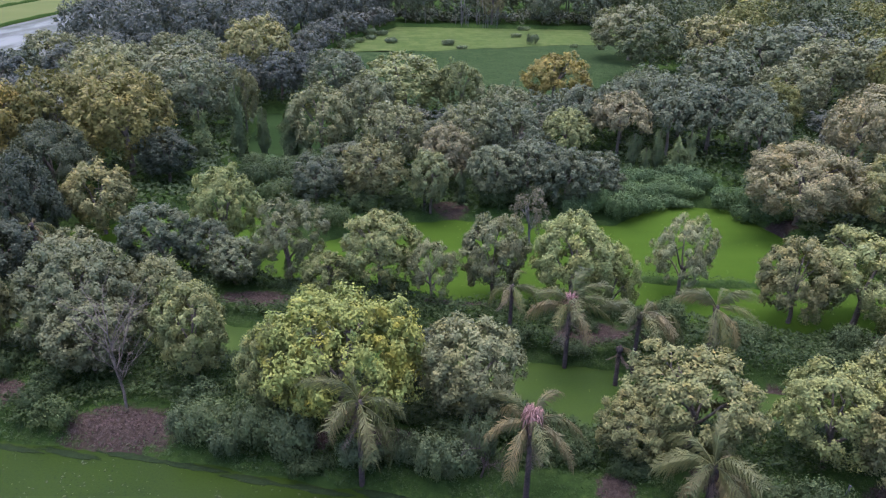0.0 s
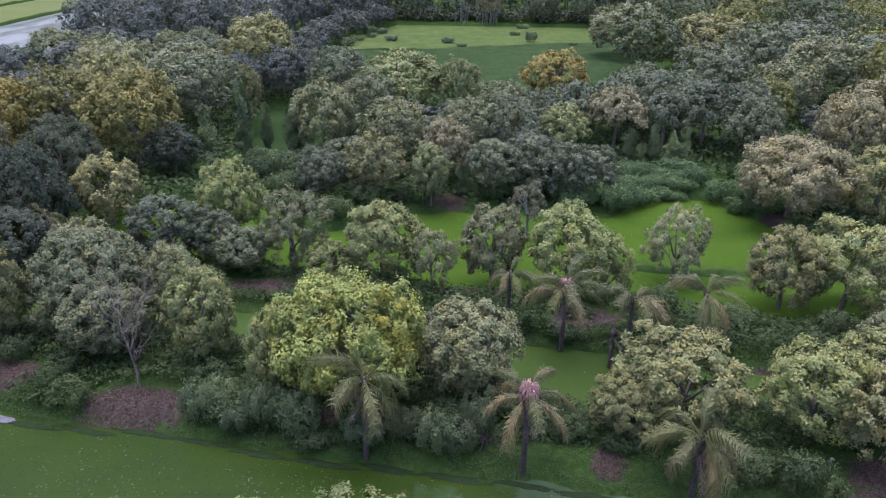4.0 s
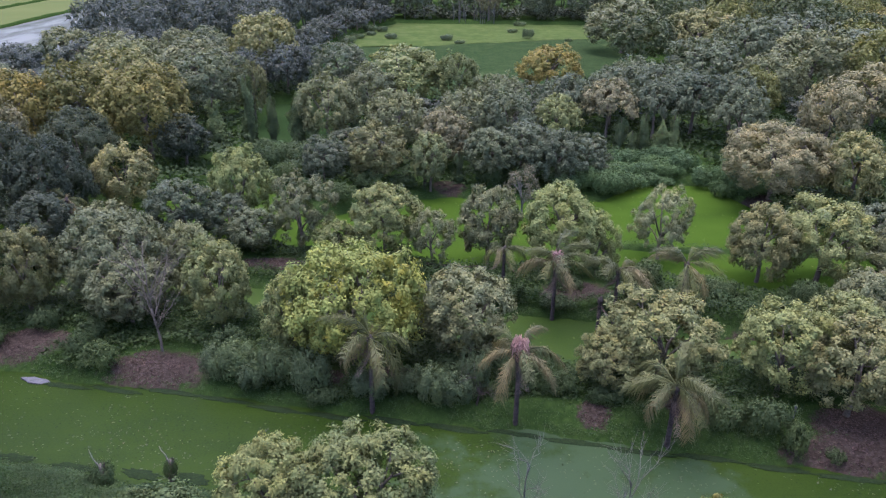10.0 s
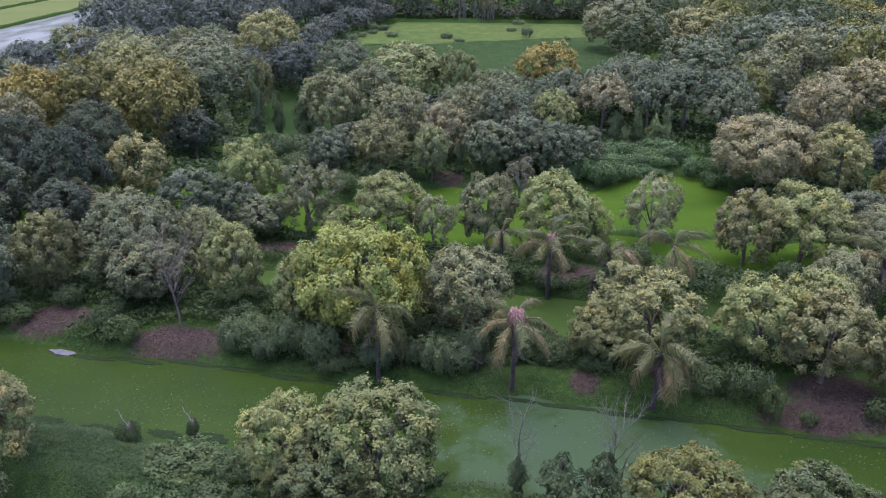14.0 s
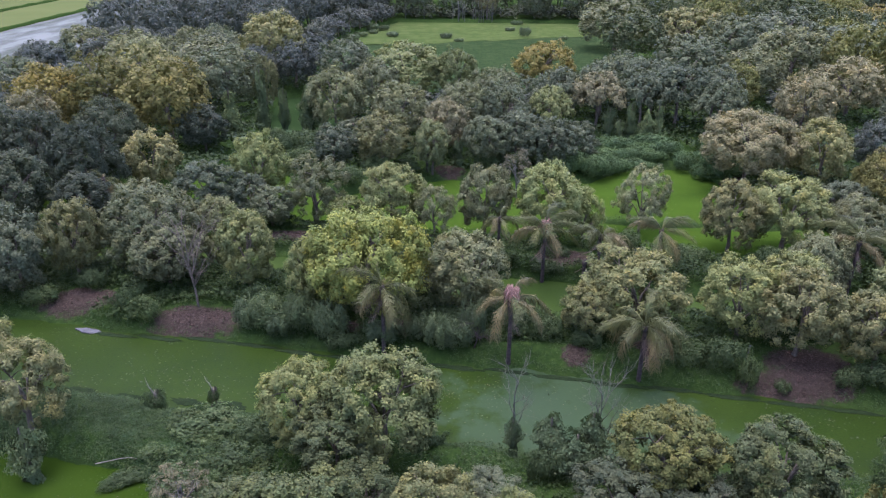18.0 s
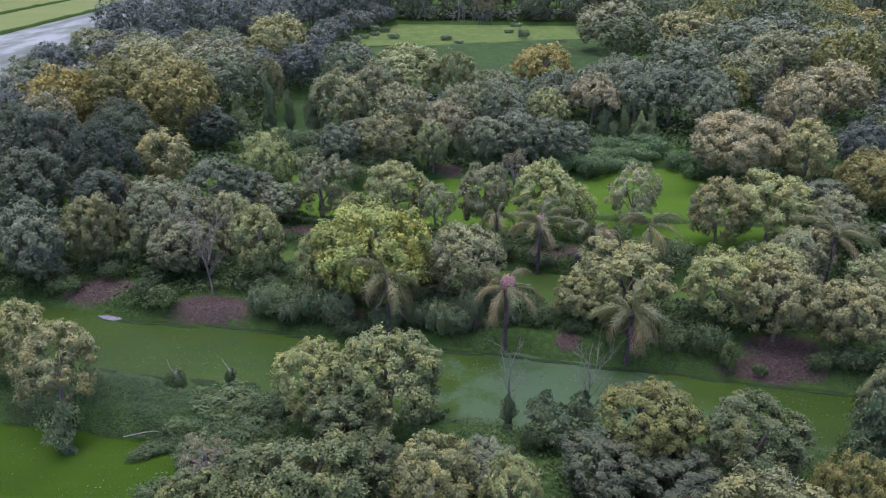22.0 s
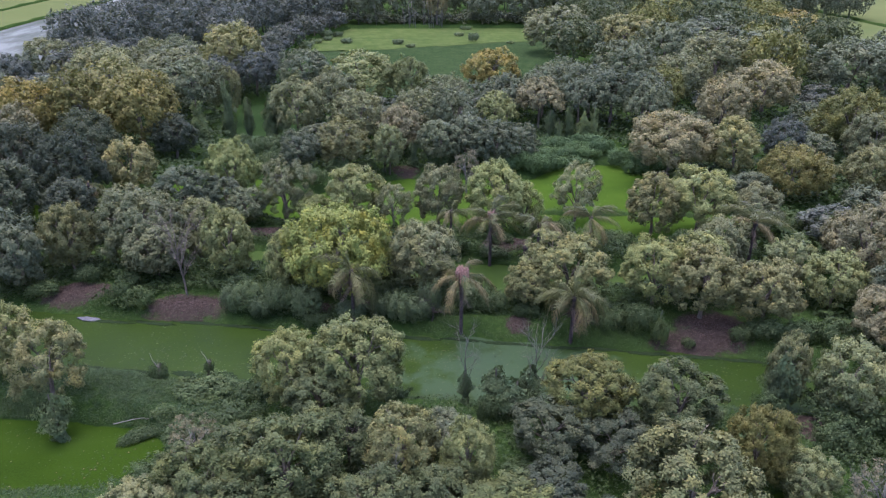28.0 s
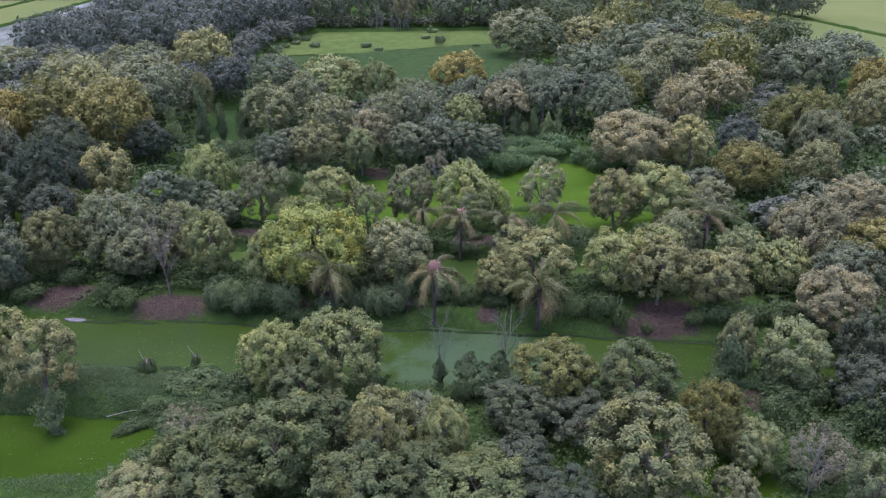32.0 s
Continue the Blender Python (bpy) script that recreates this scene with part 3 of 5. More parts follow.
def plant(kind, x, y, tall, wide, shape="low", group="trees on the banks"):
    """One tree at its place, `tall` metres high, with a crown of radius `wide`."""
    n = len(PLANTED)
    PLANTED.append((x, y, wide))
    if shape == "low" and y > 44:
        shape = "mid"
    elif shape in ("low", "near") and y < 13:
        shape = "close"
    if kind == "pink":
        shape = "sparse"
    elif wide > 3.7 and shape in ("low", "near", "mid") and group == "trees on the banks":
        shape = "big"
    count = {"thicket": 3, "near": 7, "low": 6, "far": 6, "sparse": 2, "big": 4, "open": 3, "mid": 4, "close": 5, "tall": 3}[shape]
    crown, trunk, limbs = SHAPES[shape, (n * 5 + n // 7) % count]
    z = float(height(x, y))
    turn = (n * 137.5) % 360
    across, high = {"far": (4.5, 8.65), "tall": (4.5, 8.65), "big": (4.8, 7.85)}.get(shape, (3.05, 6.75))
    m = pose(x, y, max(z, -0.3), 0, 0, turn) @ Matrix.Diagonal((wide / across, wide / across, (tall - max(z, -0.3)) / high, 1))
    tree = thing("tree", m, WORDS[kind], "tree", group)
    stem = part("trunk", trunk, tree)
    for limb in limbs:
        part("limb", limb, stem)
    ob = part("crown", crown, tree)
    ob.material_slots[0].link = "OBJECT"
    ob.material_slots[0].material = LEAF[kind]
    return tree


# the bank nearest to the camera's way
plant("olive", -7.2, 8.6, 6.0, 2.1)
plant("olive", -2.8, 7.5, 7.1, 2.9)
plant("forest", -5.0, 6.6, 4.8, 2.3)
plant("olive2", -21.7, 9.4, 6.7, 2.5, "open")
plant("olive", -25.8, 12.6, 5.8, 2.1)
plant("gold", 10.2, 5.3, 5.8, 2.5)
plant("deep", 7.8, 2.9, 4.2, 2.2)
plant("deep", 11.2, 2.2, 3.8, 2.2)
plant("forest", 15.2, 4.0, 6.0, 2.5)
plant("mustard", 18.4, 0.8, 5.6, 1.7)
plant("pale", 13.4, -3.1, 6.6, 3.2)
plant("pale", -0.2, 1.1, 5.9, 2.0)
plant("forest", -5.9, -0.3, 6.4, 2.9)
plant("forest", -9.9, -1.6, 5.6, 2.1)
plant("olive", 3.1, 0.1, 5.7, 1.5)
plant("forest", 4.5, -4.1, 5.0, 2.7)
plant("forest", -1.6, -3.2, 5.2, 2.4)
plant("forest", -8.2, 1.2, 4.8, 2.2)
plant("forest", -3.2, 2.6, 4.4, 2.1)
plant("dark", 2.0, 3.4, 3.6, 1.7)
plant("forest", 1.6, -2.2, 4.6, 2.1)
plant("grey", -12.4, -2.6, 4.4, 2.0)
plant("forest", -8.6, -3.6, 5.0, 2.2)
plant("deep", 6.9, -1.6, 3.8, 2.1)
plant("deep", 8.6, -4.6, 3.8, 2.2)
plant("deep", 11.8, 6.8, 3.6, 1.7)
plant("green", 20.6, -0.4, 3.4, 1.6)
plant("pink", -11.4, 3.0, 4.0, 1.4)
plant("pink", 23.0, -3.0, 4.6, 1.8)
plant("grey", 17.5, -4.6, 3.8, 1.2)
plant("green", 26.3, 6.0, 6.0, 2.3)
plant("grey", 23.5, 7.9, 5.6, 1.3)
plant("green", 24.2, -6.0, 5.5, 1.6)
plant("deep", 32.1, 6.6, 6.0, 2.2)
plant("deep", 29.4, 2.6, 4.8, 2.4)
# the far bank of the canal
plant("yellow", -5.2, 22.2, 8.5, 4.2)
plant("olive", -9.0, 22.8, 6.8, 1.8)
plant("grey", 1.5, 22.8, 7.0, 2.9)
plant("grey", -22.6, 30.0, 7.3, 4.2)
plant("grey", -20.4, 26.4, 5.8, 2.6)
plant("olive2", -27.6, 27.4, 7.2, 2.1)
plant("dark", -30.6, 24.8, 6.3, 2.3)
plant("grey", -18.2, 31.4, 6.1, 2.2)
plant("olive", -14.4, 26.1, 7.3, 2.3)
plant("pale", 12.2, 20.7, 6.6, 3.4, "near")
plant("pale", 9.1, 19.6, 4.7, 1.7, "near")
plant("olive", 18.9, 19.8, 6.7, 2.7, "near")
plant("olive2", 21.8, 17.8, 6.9, 2.6, "near")
plant("olive2", 25.9, 16.4, 6.1, 2.5, "near")
plant("grey", 26.2, 25.4, 6.1, 2.4)
plant("green", 30.6, 22.4, 5.5, 2.2)
plant("brown", 33.0, 12.4, 6.4, 2.7)
plant("brown", 38.2, 24.6, 7.0, 3.9)
plant("dark", 37.0, 17.0, 6.0, 2.6)
plant("mustard", 41.2, 20.2, 6.5, 2.7)
# the bed between the ditch and the pond
plant("olive", -4.9, 37.5, 6.9, 3.0, "near")
plant("grey", -1.1, 36.0, 5.7, 2.0, "open")
plant("grey", 3.3, 38.2, 6.8, 2.5, "near")
plant("lime", 8.7, 36.4, 7.5, 3.2, "near")
plant("lime", 11.6, 36.4, 5.5, 1.9, "open")
plant("grey", -11.6, 39.4, 7.2, 2.9, "open")
plant("lime", -18.2, 45.4, 7.4, 2.8, "near")
plant("dark", -21.8, 40.6, 6.0, 3.0)
plant("dark", -15.4, 38.0, 4.6, 2.1)
plant("dark", -17.8, 40.0, 5.2, 2.2)
plant("pale2", 17.3, 39.7, 6.3, 2.6, "open")
plant("olive2", 23.8, 35.6, 6.5, 2.7, "near")
plant("olive", 28.1, 35.4, 6.9, 3.65, "near")
plant("grey", 32.6, 33.0, 6.2, 2.4, "near")
plant("mustard", 41.0, 42.8, 7.0, 3.8)
plant("olive2", 49.0, 42.3, 7.0, 2.9)
plant("brown", 45.5, 30.1, 7.0, 3.3)
plant("dark", 35.4, 41.0, 4.6, 2.4)
plant("pink", 6.8, 48.5, 5.2, 1.8)
plant("olive", -8.4, 36.2, 4.4, 1.8)
plant("grey", -26.2, 36.6, 5.4, 2.6)
plant("deep", -31.6, 37.0, 6.0, 2.8)
plant("dark", -7.0, 26.6, 4.2, 2.0)
plant("dark", -1.0, 26.0, 4.4, 1.8)
plant("olive", 23.4, 22.4, 6.0, 2.4)
# beyond the pond
plant("olive2", -29.9, 48.8, 6.5, 3.1)
plant("olive2", -7.2, 55.4, 7.2, 3.2)
plant("green", -1.9, 54.0, 6.6, 2.1)
plant("brown", -0.6, 60.0, 7.6, 2.7)
plant("dark", -12.4, 54.6, 5.8, 2.5)
plant("dark", 4.0, 56.0, 6.6, 2.7)
plant("dark", 7.6, 57.4, 7.0, 3.0)
plant("dark", 10.8, 55.2, 6.6, 2.8)
plant("dark", 14.0, 57.2, 5.8, 2.6)
plant("brown", 31.0, 52.0, 8.3, 5.2)
plant("olive2", 37.5, 50.3, 8.1, 3.1)
plant("dusk", 45.8, 55.0, 7.0, 2.6)
plant("grey", 55.6, 52.5, 8.0, 3.8)
plant("gold", 56.7, 59.5, 9.5, 4.8)
plant("olive", -6.8, 88.6, 9.3, 6.6, "far")
plant("olive", 0.9, 86.4, 9.1, 3.4, "far")
plant("grey", -14.8, 71.6, 8.9, 4.0, "far")
plant("grey", -10.4, 77.4, 8.8, 3.6, "far")
plant("grey", -6.0, 65.0, 8.4, 3.6, "far")
plant("grey", 1.4, 65.6, 8.4, 3.4, "far")
plant("dark", 6.6, 66.0, 8.2, 3.4, "far")
plant("olive", 12.3, 67.4, 7.6, 3.0, "tall")
plant("grey", 6.0, 76.0, 8.2, 3.6, "far")
plant("orange", 15.0, 98.4, 8.5, 5.1, "far")
plant("brown", 18.9, 71.6, 8.6, 3.5, "tall")
plant("dark", 24.5, 83.2, 9.1, 4.7, "far")
plant("dark", 29.6, 74.0, 9.0, 4.1, "tall")
plant("dark", 24.6, 72.4, 8.8, 3.4, "tall")
plant("dark", 33.0, 67.8, 8.4, 3.2, "tall")
plant("dark", 20.4, 78.4, 8.8, 3.8, "tall")
plant("dark", 27.6, 79.0, 9.0, 3.8, "tall")
plant("dark", 14.6, 75.0, 8.4, 3.6, "tall")
plant("dark", 34.6, 74.6, 9.0, 3.6, "tall")
plant("grey", 35.3, 143.0, 10.9, 8.2, "far")
plant("olive2", 45.6, 126.4, 10.8, 7.2, "far")
plant("dark", 49.2, 110.7, 11.2, 5.7, "far")
plant("grey", 53.6, 97.0, 11.4, 6.2, "far")
plant("gold", 38.5, 78.1, 9.0, 3.2, "far")
plant("brown", 43.5, 68.2, 9.4, 3.8, "far")
plant("brown", 54.2, 78.8, 9.5, 5.0, "far")
plant("olive2", 69.1, 63.0, 9.5, 3.7, "far")
plant("orange", 77.8, 76.9, 10.0, 3.6, "far")
plant("grey", 44.4, 88.2, 9.2, 5.0, "far")
plant("dark", 36.6, 93.8, 10.4, 5.6, "far")
plant("dark", 61.6, 122.6, 11.0, 8.0, "far")
plant("dark", 66.1, 102.9, 11.0, 7.0, "far")
plant("dark", 73.6, 89.5, 11.0, 6.5, "far")
plant("dark", 85.4, 97.0, 11.0, 7.0, "far")
plant("orange", 83.4, 129.3, 11.0, 8.0, "far")
# the woods towards the flooded field
plant("brown", 9.6, 190.0, 13.0, 3.6, "far")
plant("mustard", -32.9, 62.4, 11.4, 5.2, "far")
plant("mustard", -40.6, 64.2, 11.6, 4.6, "far")
plant("orange", -46.4, 62.4, 10.6, 4.4, "far")
plant("brown", -44.0, 53.6, 9.4, 3.2, "far")
plant("olive2", -39.6, 74.0, 11.2, 4.6, "far")
plant("olive2", -26.0, 80.7, 8.6, 2.0, "far")
plant("deep", -34.0, 43.4, 8.6, 4.0)
plant("deep", -40.6, 46.6, 9.0, 4.2)
plant("deep", -46.5, 51.0, 8.5, 4.2)
plant("deep", -37.4, 36.6, 8.0, 3.6)
plant("deep", -45.0, 43.0, 8.0, 4.0)
plant("deep", -36.4, 54.0, 8.4, 4.0)
plant("deep", -28.4, 60.4, 6.4, 2.8)
plant("dark", -31.0, 79.5, 10.0, 5.0, "far")
plant("dark", -16.6, 95.0, 9.0, 4.4, "far")
plant("grey", -36.4, 88.7, 10.0, 6.0, "far")
plant("olive2", -30.1, 104.9, 12.0, 5.5, "far")
plant("grey", -48.8, 93.2, 10.0, 5.8, "far")


def room(x, y, wide):
    """Whether a crown fits between those that stand."""
    return all(math.hypot(x - a, y - b) > 0.78 * (wide + c) for a, b, c in PLANTED)


def scatter(seed, tries, box, kinds, tall, wide, ok, most, group, shape="far"):
    r = random.Random(seed)
    made = 0
    for _ in range(tries):
        x, y, w, h = r.uniform(box[0], box[1]), r.uniform(box[2], box[3]), r.uniform(*wide), r.uniform(*tall)
        kind = r.choice(kinds)
        if made < most and ok(x, y) and clearing_in(x, y) < -0.6 * w and wet(x, y) < -0.5 and room(x, y, w):
            plant(kind, x, y, h, w, shape, group)
            made += 1


def beside_flood(x, y):
    return x > np.interp(y, (40, 55, 92, 145, 200, 330), (-50, -53, -64, -70, -69, -74))


scatter(1, 3000, (-90, -22, 38, 120), ("dusk", "grey", "dusk", "dark"), (7, 9), (3.4, 4.8), lambda x, y: beside_flood(x, y) and not (-46 < x < -22 and 52 < y < 76) and x < -22 - max(0, y - 85) * 0.25 and hollow_in(x, y) < -2.6, 62, "woods by the flooded field")
# low dark filler trees, added so the gaps between crowns look shaded
scatter(2, 2000, (15, 80, 20, 110), ("dark", "dark", "dusk"), (3.2, 4.8), (2.2, 3.0), lambda x, y: x > 27 + max(0, 60 - y) * 0.25 and not (12 < x < 34 and 54 < y < 82), 44, "woods beyond the pond", "thicket")
scatter(3, 800, (-20, 24, 58, 92), ("dusk", "dark"), (3.4, 4.8), (2.2, 3.0), lambda x, y: not (12 < x < 34 and 54 < y < 82) and hollow_in(x, y) < -3.5 and not (x < -13) and not (-21 < x < -9 and y > 74) and not (1 < x < 11 and y > 76), 26, "woods beyond the pond", "thicket")
scatter(4, 600, (-48, -28, 4, 40), ("dark", "grey", "olive"), (5.5, 7), (2.4, 3.3), lambda x, y: True, 26, "trees on the banks")
scatter(5, 600, (24, 60, -8, 22), ("olive2", "brown", "olive", "green"), (5, 6.5), (2.4, 3.4), lambda x, y: not (x < 35 and y < 9), 18, "trees on the banks")

for k in range(17):
    y = 112 + 4.6 * k
    edge = float(np.interp(y, (105, 118, 139, 157, 174, 188), (-22, -26, -27, -25.5, -20, -15)))
    plant("dusk", edge - 1.6 + 0.9 * math.sin(2.3 * k), y, 5.6 + 1.2 * math.sin(1.9 * k), 2.9 + 0.4 * math.sin(3.1 * k), "thicket", "thicket round the clearing")

# the distant woods, too many and too far to tell apart
def woods(name, seed, spots, kind, label):
    stems, crowns, base = [], [], []
    r = np.random.default_rng(seed)
    for k in range(4):
        me, _ = crown_mesh("crown_distant", 2700, 0.46, 0.33, 110, 501 + k, (5.6, 10.5), under=-0.8, head=(0.12, 0.22), inner=6)
        v = np.empty(len(me.vertices) * 3, np.float32)
        me.vertices.foreach_get("co", v)
        base.append(v.reshape(-1, 3))
        bpy.data.meshes.remove(me)
    for x, y, h, w in spots:
        v = base[r.integers(4)]
        a = r.uniform(0, 6.28)
        p = np.stack((v[:, 0] * np.cos(a) - v[:, 1] * np.sin(a), v[:, 0] * np.sin(a) + v[:, 1] * np.cos(a), v[:, 2]), 1)
        crowns.append(p * np.array((w / 5.6, w / 5.6, h / 10.6)) + np.array((x, y, 0.5)))
        stems.append(tube(np.array(((x, y, 0), (x + r.normal(0, 0.3), y, h * 0.35), (x + r.normal(0, 0.4), y + 0.1, h * 0.6))), (0.3, 0.24, 0.15), 5))
    v, q = joined(stems)
    leaf = np.concatenate(crowns)
    t = np.arange(len(leaf)).reshape(-1, 3) + len(v)
    v = np.concatenate((v, leaf))
    return tagged(new(name, mesh_from(name, v, q, LEAF[kind], t)), label, "woods", kind="stuff")


def spots(seed, count, box, tall, wide, ok):
    r = random.Random(seed)
    out = []
    for _ in range(6000):
        x, y, w, h = r.uniform(box[0], box[1]), r.uniform(box[2], box[3]), r.uniform(*wide), r.uniform(*tall)
        if len(out) < count and ok(x, y) and clearing_in(x, y) < -0.5 * w and room(x, y, w):
            PLANTED.append((x, y, w))
            out.append((x, y, h, w))
    return out


woods("distant_woods_west", 1, spots(11, 70, (-70, -20, 105, 225), (9.5, 12), (4.5, 6.2), beside_flood), "dusk", "distant woods tinted with haze at the edge of a flooded field")
woods("distant_woods_north", 2, spots(12, 52, (-60, 140, 188, 250), (11, 13.5), (5, 6.5), lambda x, y: y < 235), "dark", "distant dark belt of tall trees behind the clearing")
east = spots(13, 105, (34, 170, 90, 222), (10, 12.5), (5, 7), lambda x, y: x < np.interp(y, (90, 155, 220), (84, 90, 90)))
woods("distant_woods_east", 3, [s for k, s in enumerate(east) if k % 4], "forest", "distant dark green woods before the paddies")
woods("distant_turning_trees", 4, east[::4], "gold", "distant trees with golden brown crowns among dark woods")


# ---- palms ----
def frond_mesh(name, seed, length, rise, fall, kind, leaflets=38, blade=0.66):
    """A feather-shaped frond that leaves the stem along x and bends down under its weight."""
    global rng
    rng = np.random.default_rng(seed)
    u = np.linspace(0, 1, 14)
    line = np.stack((length * (u - 0.18 * u * u), 0.12 * np.sin(u * 2.2 + seed), rise * u - fall * u ** 2.2), 1)
    pieces = [tube(line, np.linspace(0.045, 0.008, 14), 5)]
    t = np.repeat(np.linspace(0.14, 0.99, leaflets), 2)
    side = np.tile((1.0, -1.0), leaflets)
    at = np.stack([np.interp(t, u, line[:, c]) for c in range(3)], 1)
    long = blade * (0.35 + 0.9 * np.sin(np.clip(t, 0, 1) * math.pi * 0.82)) * rng.uniform(0.75, 1.1, len(t))
    fwd = np.stack([np.interp(np.minimum(t + 0.05, 1), u, line[:, c]) - np.interp(t - 0.05, u, line[:, c]) for c in range(3)], 1)
    fwd = unit(fwd)
    out = unit(np.stack((fwd[:, 0] * 0.6, side * 0.6, -0.6 + rng.normal(0, 0.3, len(t))), 1))
    mid = at + out * long[:, None] * 0.45
    tip = mid + out * long[:, None] * np.array((0.4, 0.3, 0.3)) + np.stack((0 * t, 0 * t, -0.55 * long), 1)
    wide = fwd * 0.026
    v = np.stack((at - wide * 0.6, at + wide * 0.6, mid + wide, mid - wide), 1).reshape(-1, 3)
    q1 = np.arange(len(v)).reshape(-1, 4)
    pieces.append((v, q1))
    v2 = np.stack((mid - wide, mid + wide, tip + wide * 0.15, tip - wide * 0.15), 1).reshape(-1, 3)
    pieces.append((v2, q1))
    v, q = joined(pieces)
    return mesh_from(name, v, q, LEAF[kind])


FROND = {kind: [frond_mesh("frond", 3 * k + n, 3.0, (1.5, 1.0, 0.6)[k % 3], (2.3, 2.2, 2.3)[k % 3], kind, 46, 0.72) for k in range(3)] for n, kind in enumerate(("frond", "frond_old"))}
FROND["frond_dead"] = [frond_mesh("frond", 40 + k, 2.3, 0.1, 2.6, "frond_dead", 34, 0.5) for k in range(2)]
FROND["frond_red"] = [frond_mesh("frond", 50 + k, 1.5, 2.2, 0.9, "frond_red", 36, 0.4) for k in range(2)]


def palm(x, y, tall, spread, mix, seed, label, droop=0.0, lean=(0.0, 0.0)):
    """A coconut palm; mix counts its green, yellowed, dead and reddish fronds."""
    r = random.Random(seed)
    z = max(float(height(x, y)), -0.2)
    tree = thing("palm_tree", pose(x, y, z), label, "palm tree", "palms on the banks")
    rise = tall - z
    u = np.linspace(0, 1, 18)
    line = np.stack((lean[0] * (u - 1) ** 2, lean[1] * (u - 1) ** 2, -0.4 + (rise + 0.4) * u), 1)
    rad = np.where(np.arange(18) % 2 == 0, 0.13, 0.115) * (1.25 - 0.4 * u)
    v, q = tube(line, rad, 9)
    part("trunk", mesh_from("palm_trunk", v, q, BARK_DARK), tree, "ringed dark brown trunk")
    order = [("frond", c) for c in range(mix[0])] + [("frond_old", c) for c in range(mix[1])] + [("frond_dead", c) for c in range(mix[2])] + [("frond_red", c) for c in range(mix[3])]
    total = len(order)
    for k, (kind, c) in enumerate(order):
        turn = k * 137.5 + r.uniform(-14, 14)
        tilt = {"frond": r.uniform(-62, 22), "frond_old": r.uniform(-24, 28), "frond_dead": r.uniform(50, 76), "frond_red": r.uniform(-60, 0)}[kind] + droop
        s = spread * r.uniform(0.85, 1.12) * (0.72 if kind == "frond_dead" else 1.0)
        f = part("frond", FROND[kind][c % len(FROND[kind])], tree, {"frond": "", "frond_old": "yellowing frond", "frond_dead": "dead brown hanging frond", "frond_red": "reddish dying frond"}[kind])
        f.matrix_basis = pose(0, 0, rise, 0, tilt, turn) @ Matrix.Diagonal((s, s, s, 1))
    bm = bmesh.new()
    bmesh.ops.create_uvsphere(bm, u_segments=10, v_segments=6, radius=0.2)
    for vert in bm.verts:
        vert.co.z = vert.co.z * 1.5 + 0.06 * math.sin(vert.co.x * 22)
    me = bpy.data.meshes.new("heart")
    bm.to_mesh(me)
    bm.free()
    me.materials.append(BARK_DARK)
    part("heart", me, tree, "fibrous brown crown base").location = (0, 0, rise - 0.1)
    return tree


def tassel(tree, seed):
    """A mop of thin withered leaflets that hangs about the top of a dying palm."""
    global rng
    rng = np.random.default_rng(seed)
    top = [p for p in tree.children if p.name.startswith("heart")][0].location.z
    pieces = []
    for k in range(170):
        a, reach = rng.uniform(0, 6.28), rng.uniform(0.15, 0.62)
        u = np.linspace(0, 1, 6)
        up = rng.uniform(0.5, 1.15)
        line = np.stack((np.cos(a) * reach * u ** 0.8, np.sin(a) * reach * u ** 0.8, up * np.sin(u * 2.0) - rng.uniform(0.3, 1.0) * u ** 3), 1) + rng.normal(0, 0.015, (6, 3))
        pieces.append(tube(line, np.linspace(0.022, 0.012, 6), 3 + 1))
    v, q = joined(pieces)
    part("tassel", mesh_from("tassel", v, q, LEAF["frond_red"]), tree, "mop of withered pinkish leaflets").location = (0, 0, top + 0.1)


palm(11.8, 15.9, 3.9, 1.0, (12, 5, 3, 0), 1, "coconut palm with drooping grey-green fronds on the bank", 2)
tassel(palm(4.0, 17.6, 4.7, 0.95, (3, 6, 4, 0), 2, "dying coconut palm with a reddish heart and yellow fronds", -10), 4)
palm(-3.9, 18.5, 4.9, 0.95, (9, 4, 6, 0), 3, "coconut palm with hanging fronds before a yellow tree", 6)
tassel(palm(7.4, 29.4, 4.3, 1.1, (9, 2, 3, 0), 4, "coconut palm with arching fronds and a withered reddish heart", 0), 5)
palm(11.5, 28.9, 4.1, 1.05, (10, 2, 2, 0), 5, "grey-green coconut palm with hanging fronds", 6)
palm(4.1, 32.0, 4.2, 0.75, (6, 2, 2, 0), 6, "small withered palm with bent fronds", 8)
palm(16.2, 29.6, 4.3, 0.95, (9, 2, 2, 0), 7, "coconut palm beside the pond's edge", 4)
palm(10.2, 27.6, 2.6, 0.6, (0, 1, 6, 0), 11, "small dead palm with hanging brown fronds", 4)
palm(-30.8, 40.0, 4.4, 0.8, (5, 3, 3, 0), 8, "small drooping palm among dark trees", 8)
palm(-2.4, 54.2, 3.6, 0.72, (6, 1, 3, 0), 9, "low palm on the far side of the pond", 8)
palm(29.4, 26.6, 4.9, 1.0, (9, 2, 3, 0), 10, "dark coconut palm among broad-leaved trees", 6)


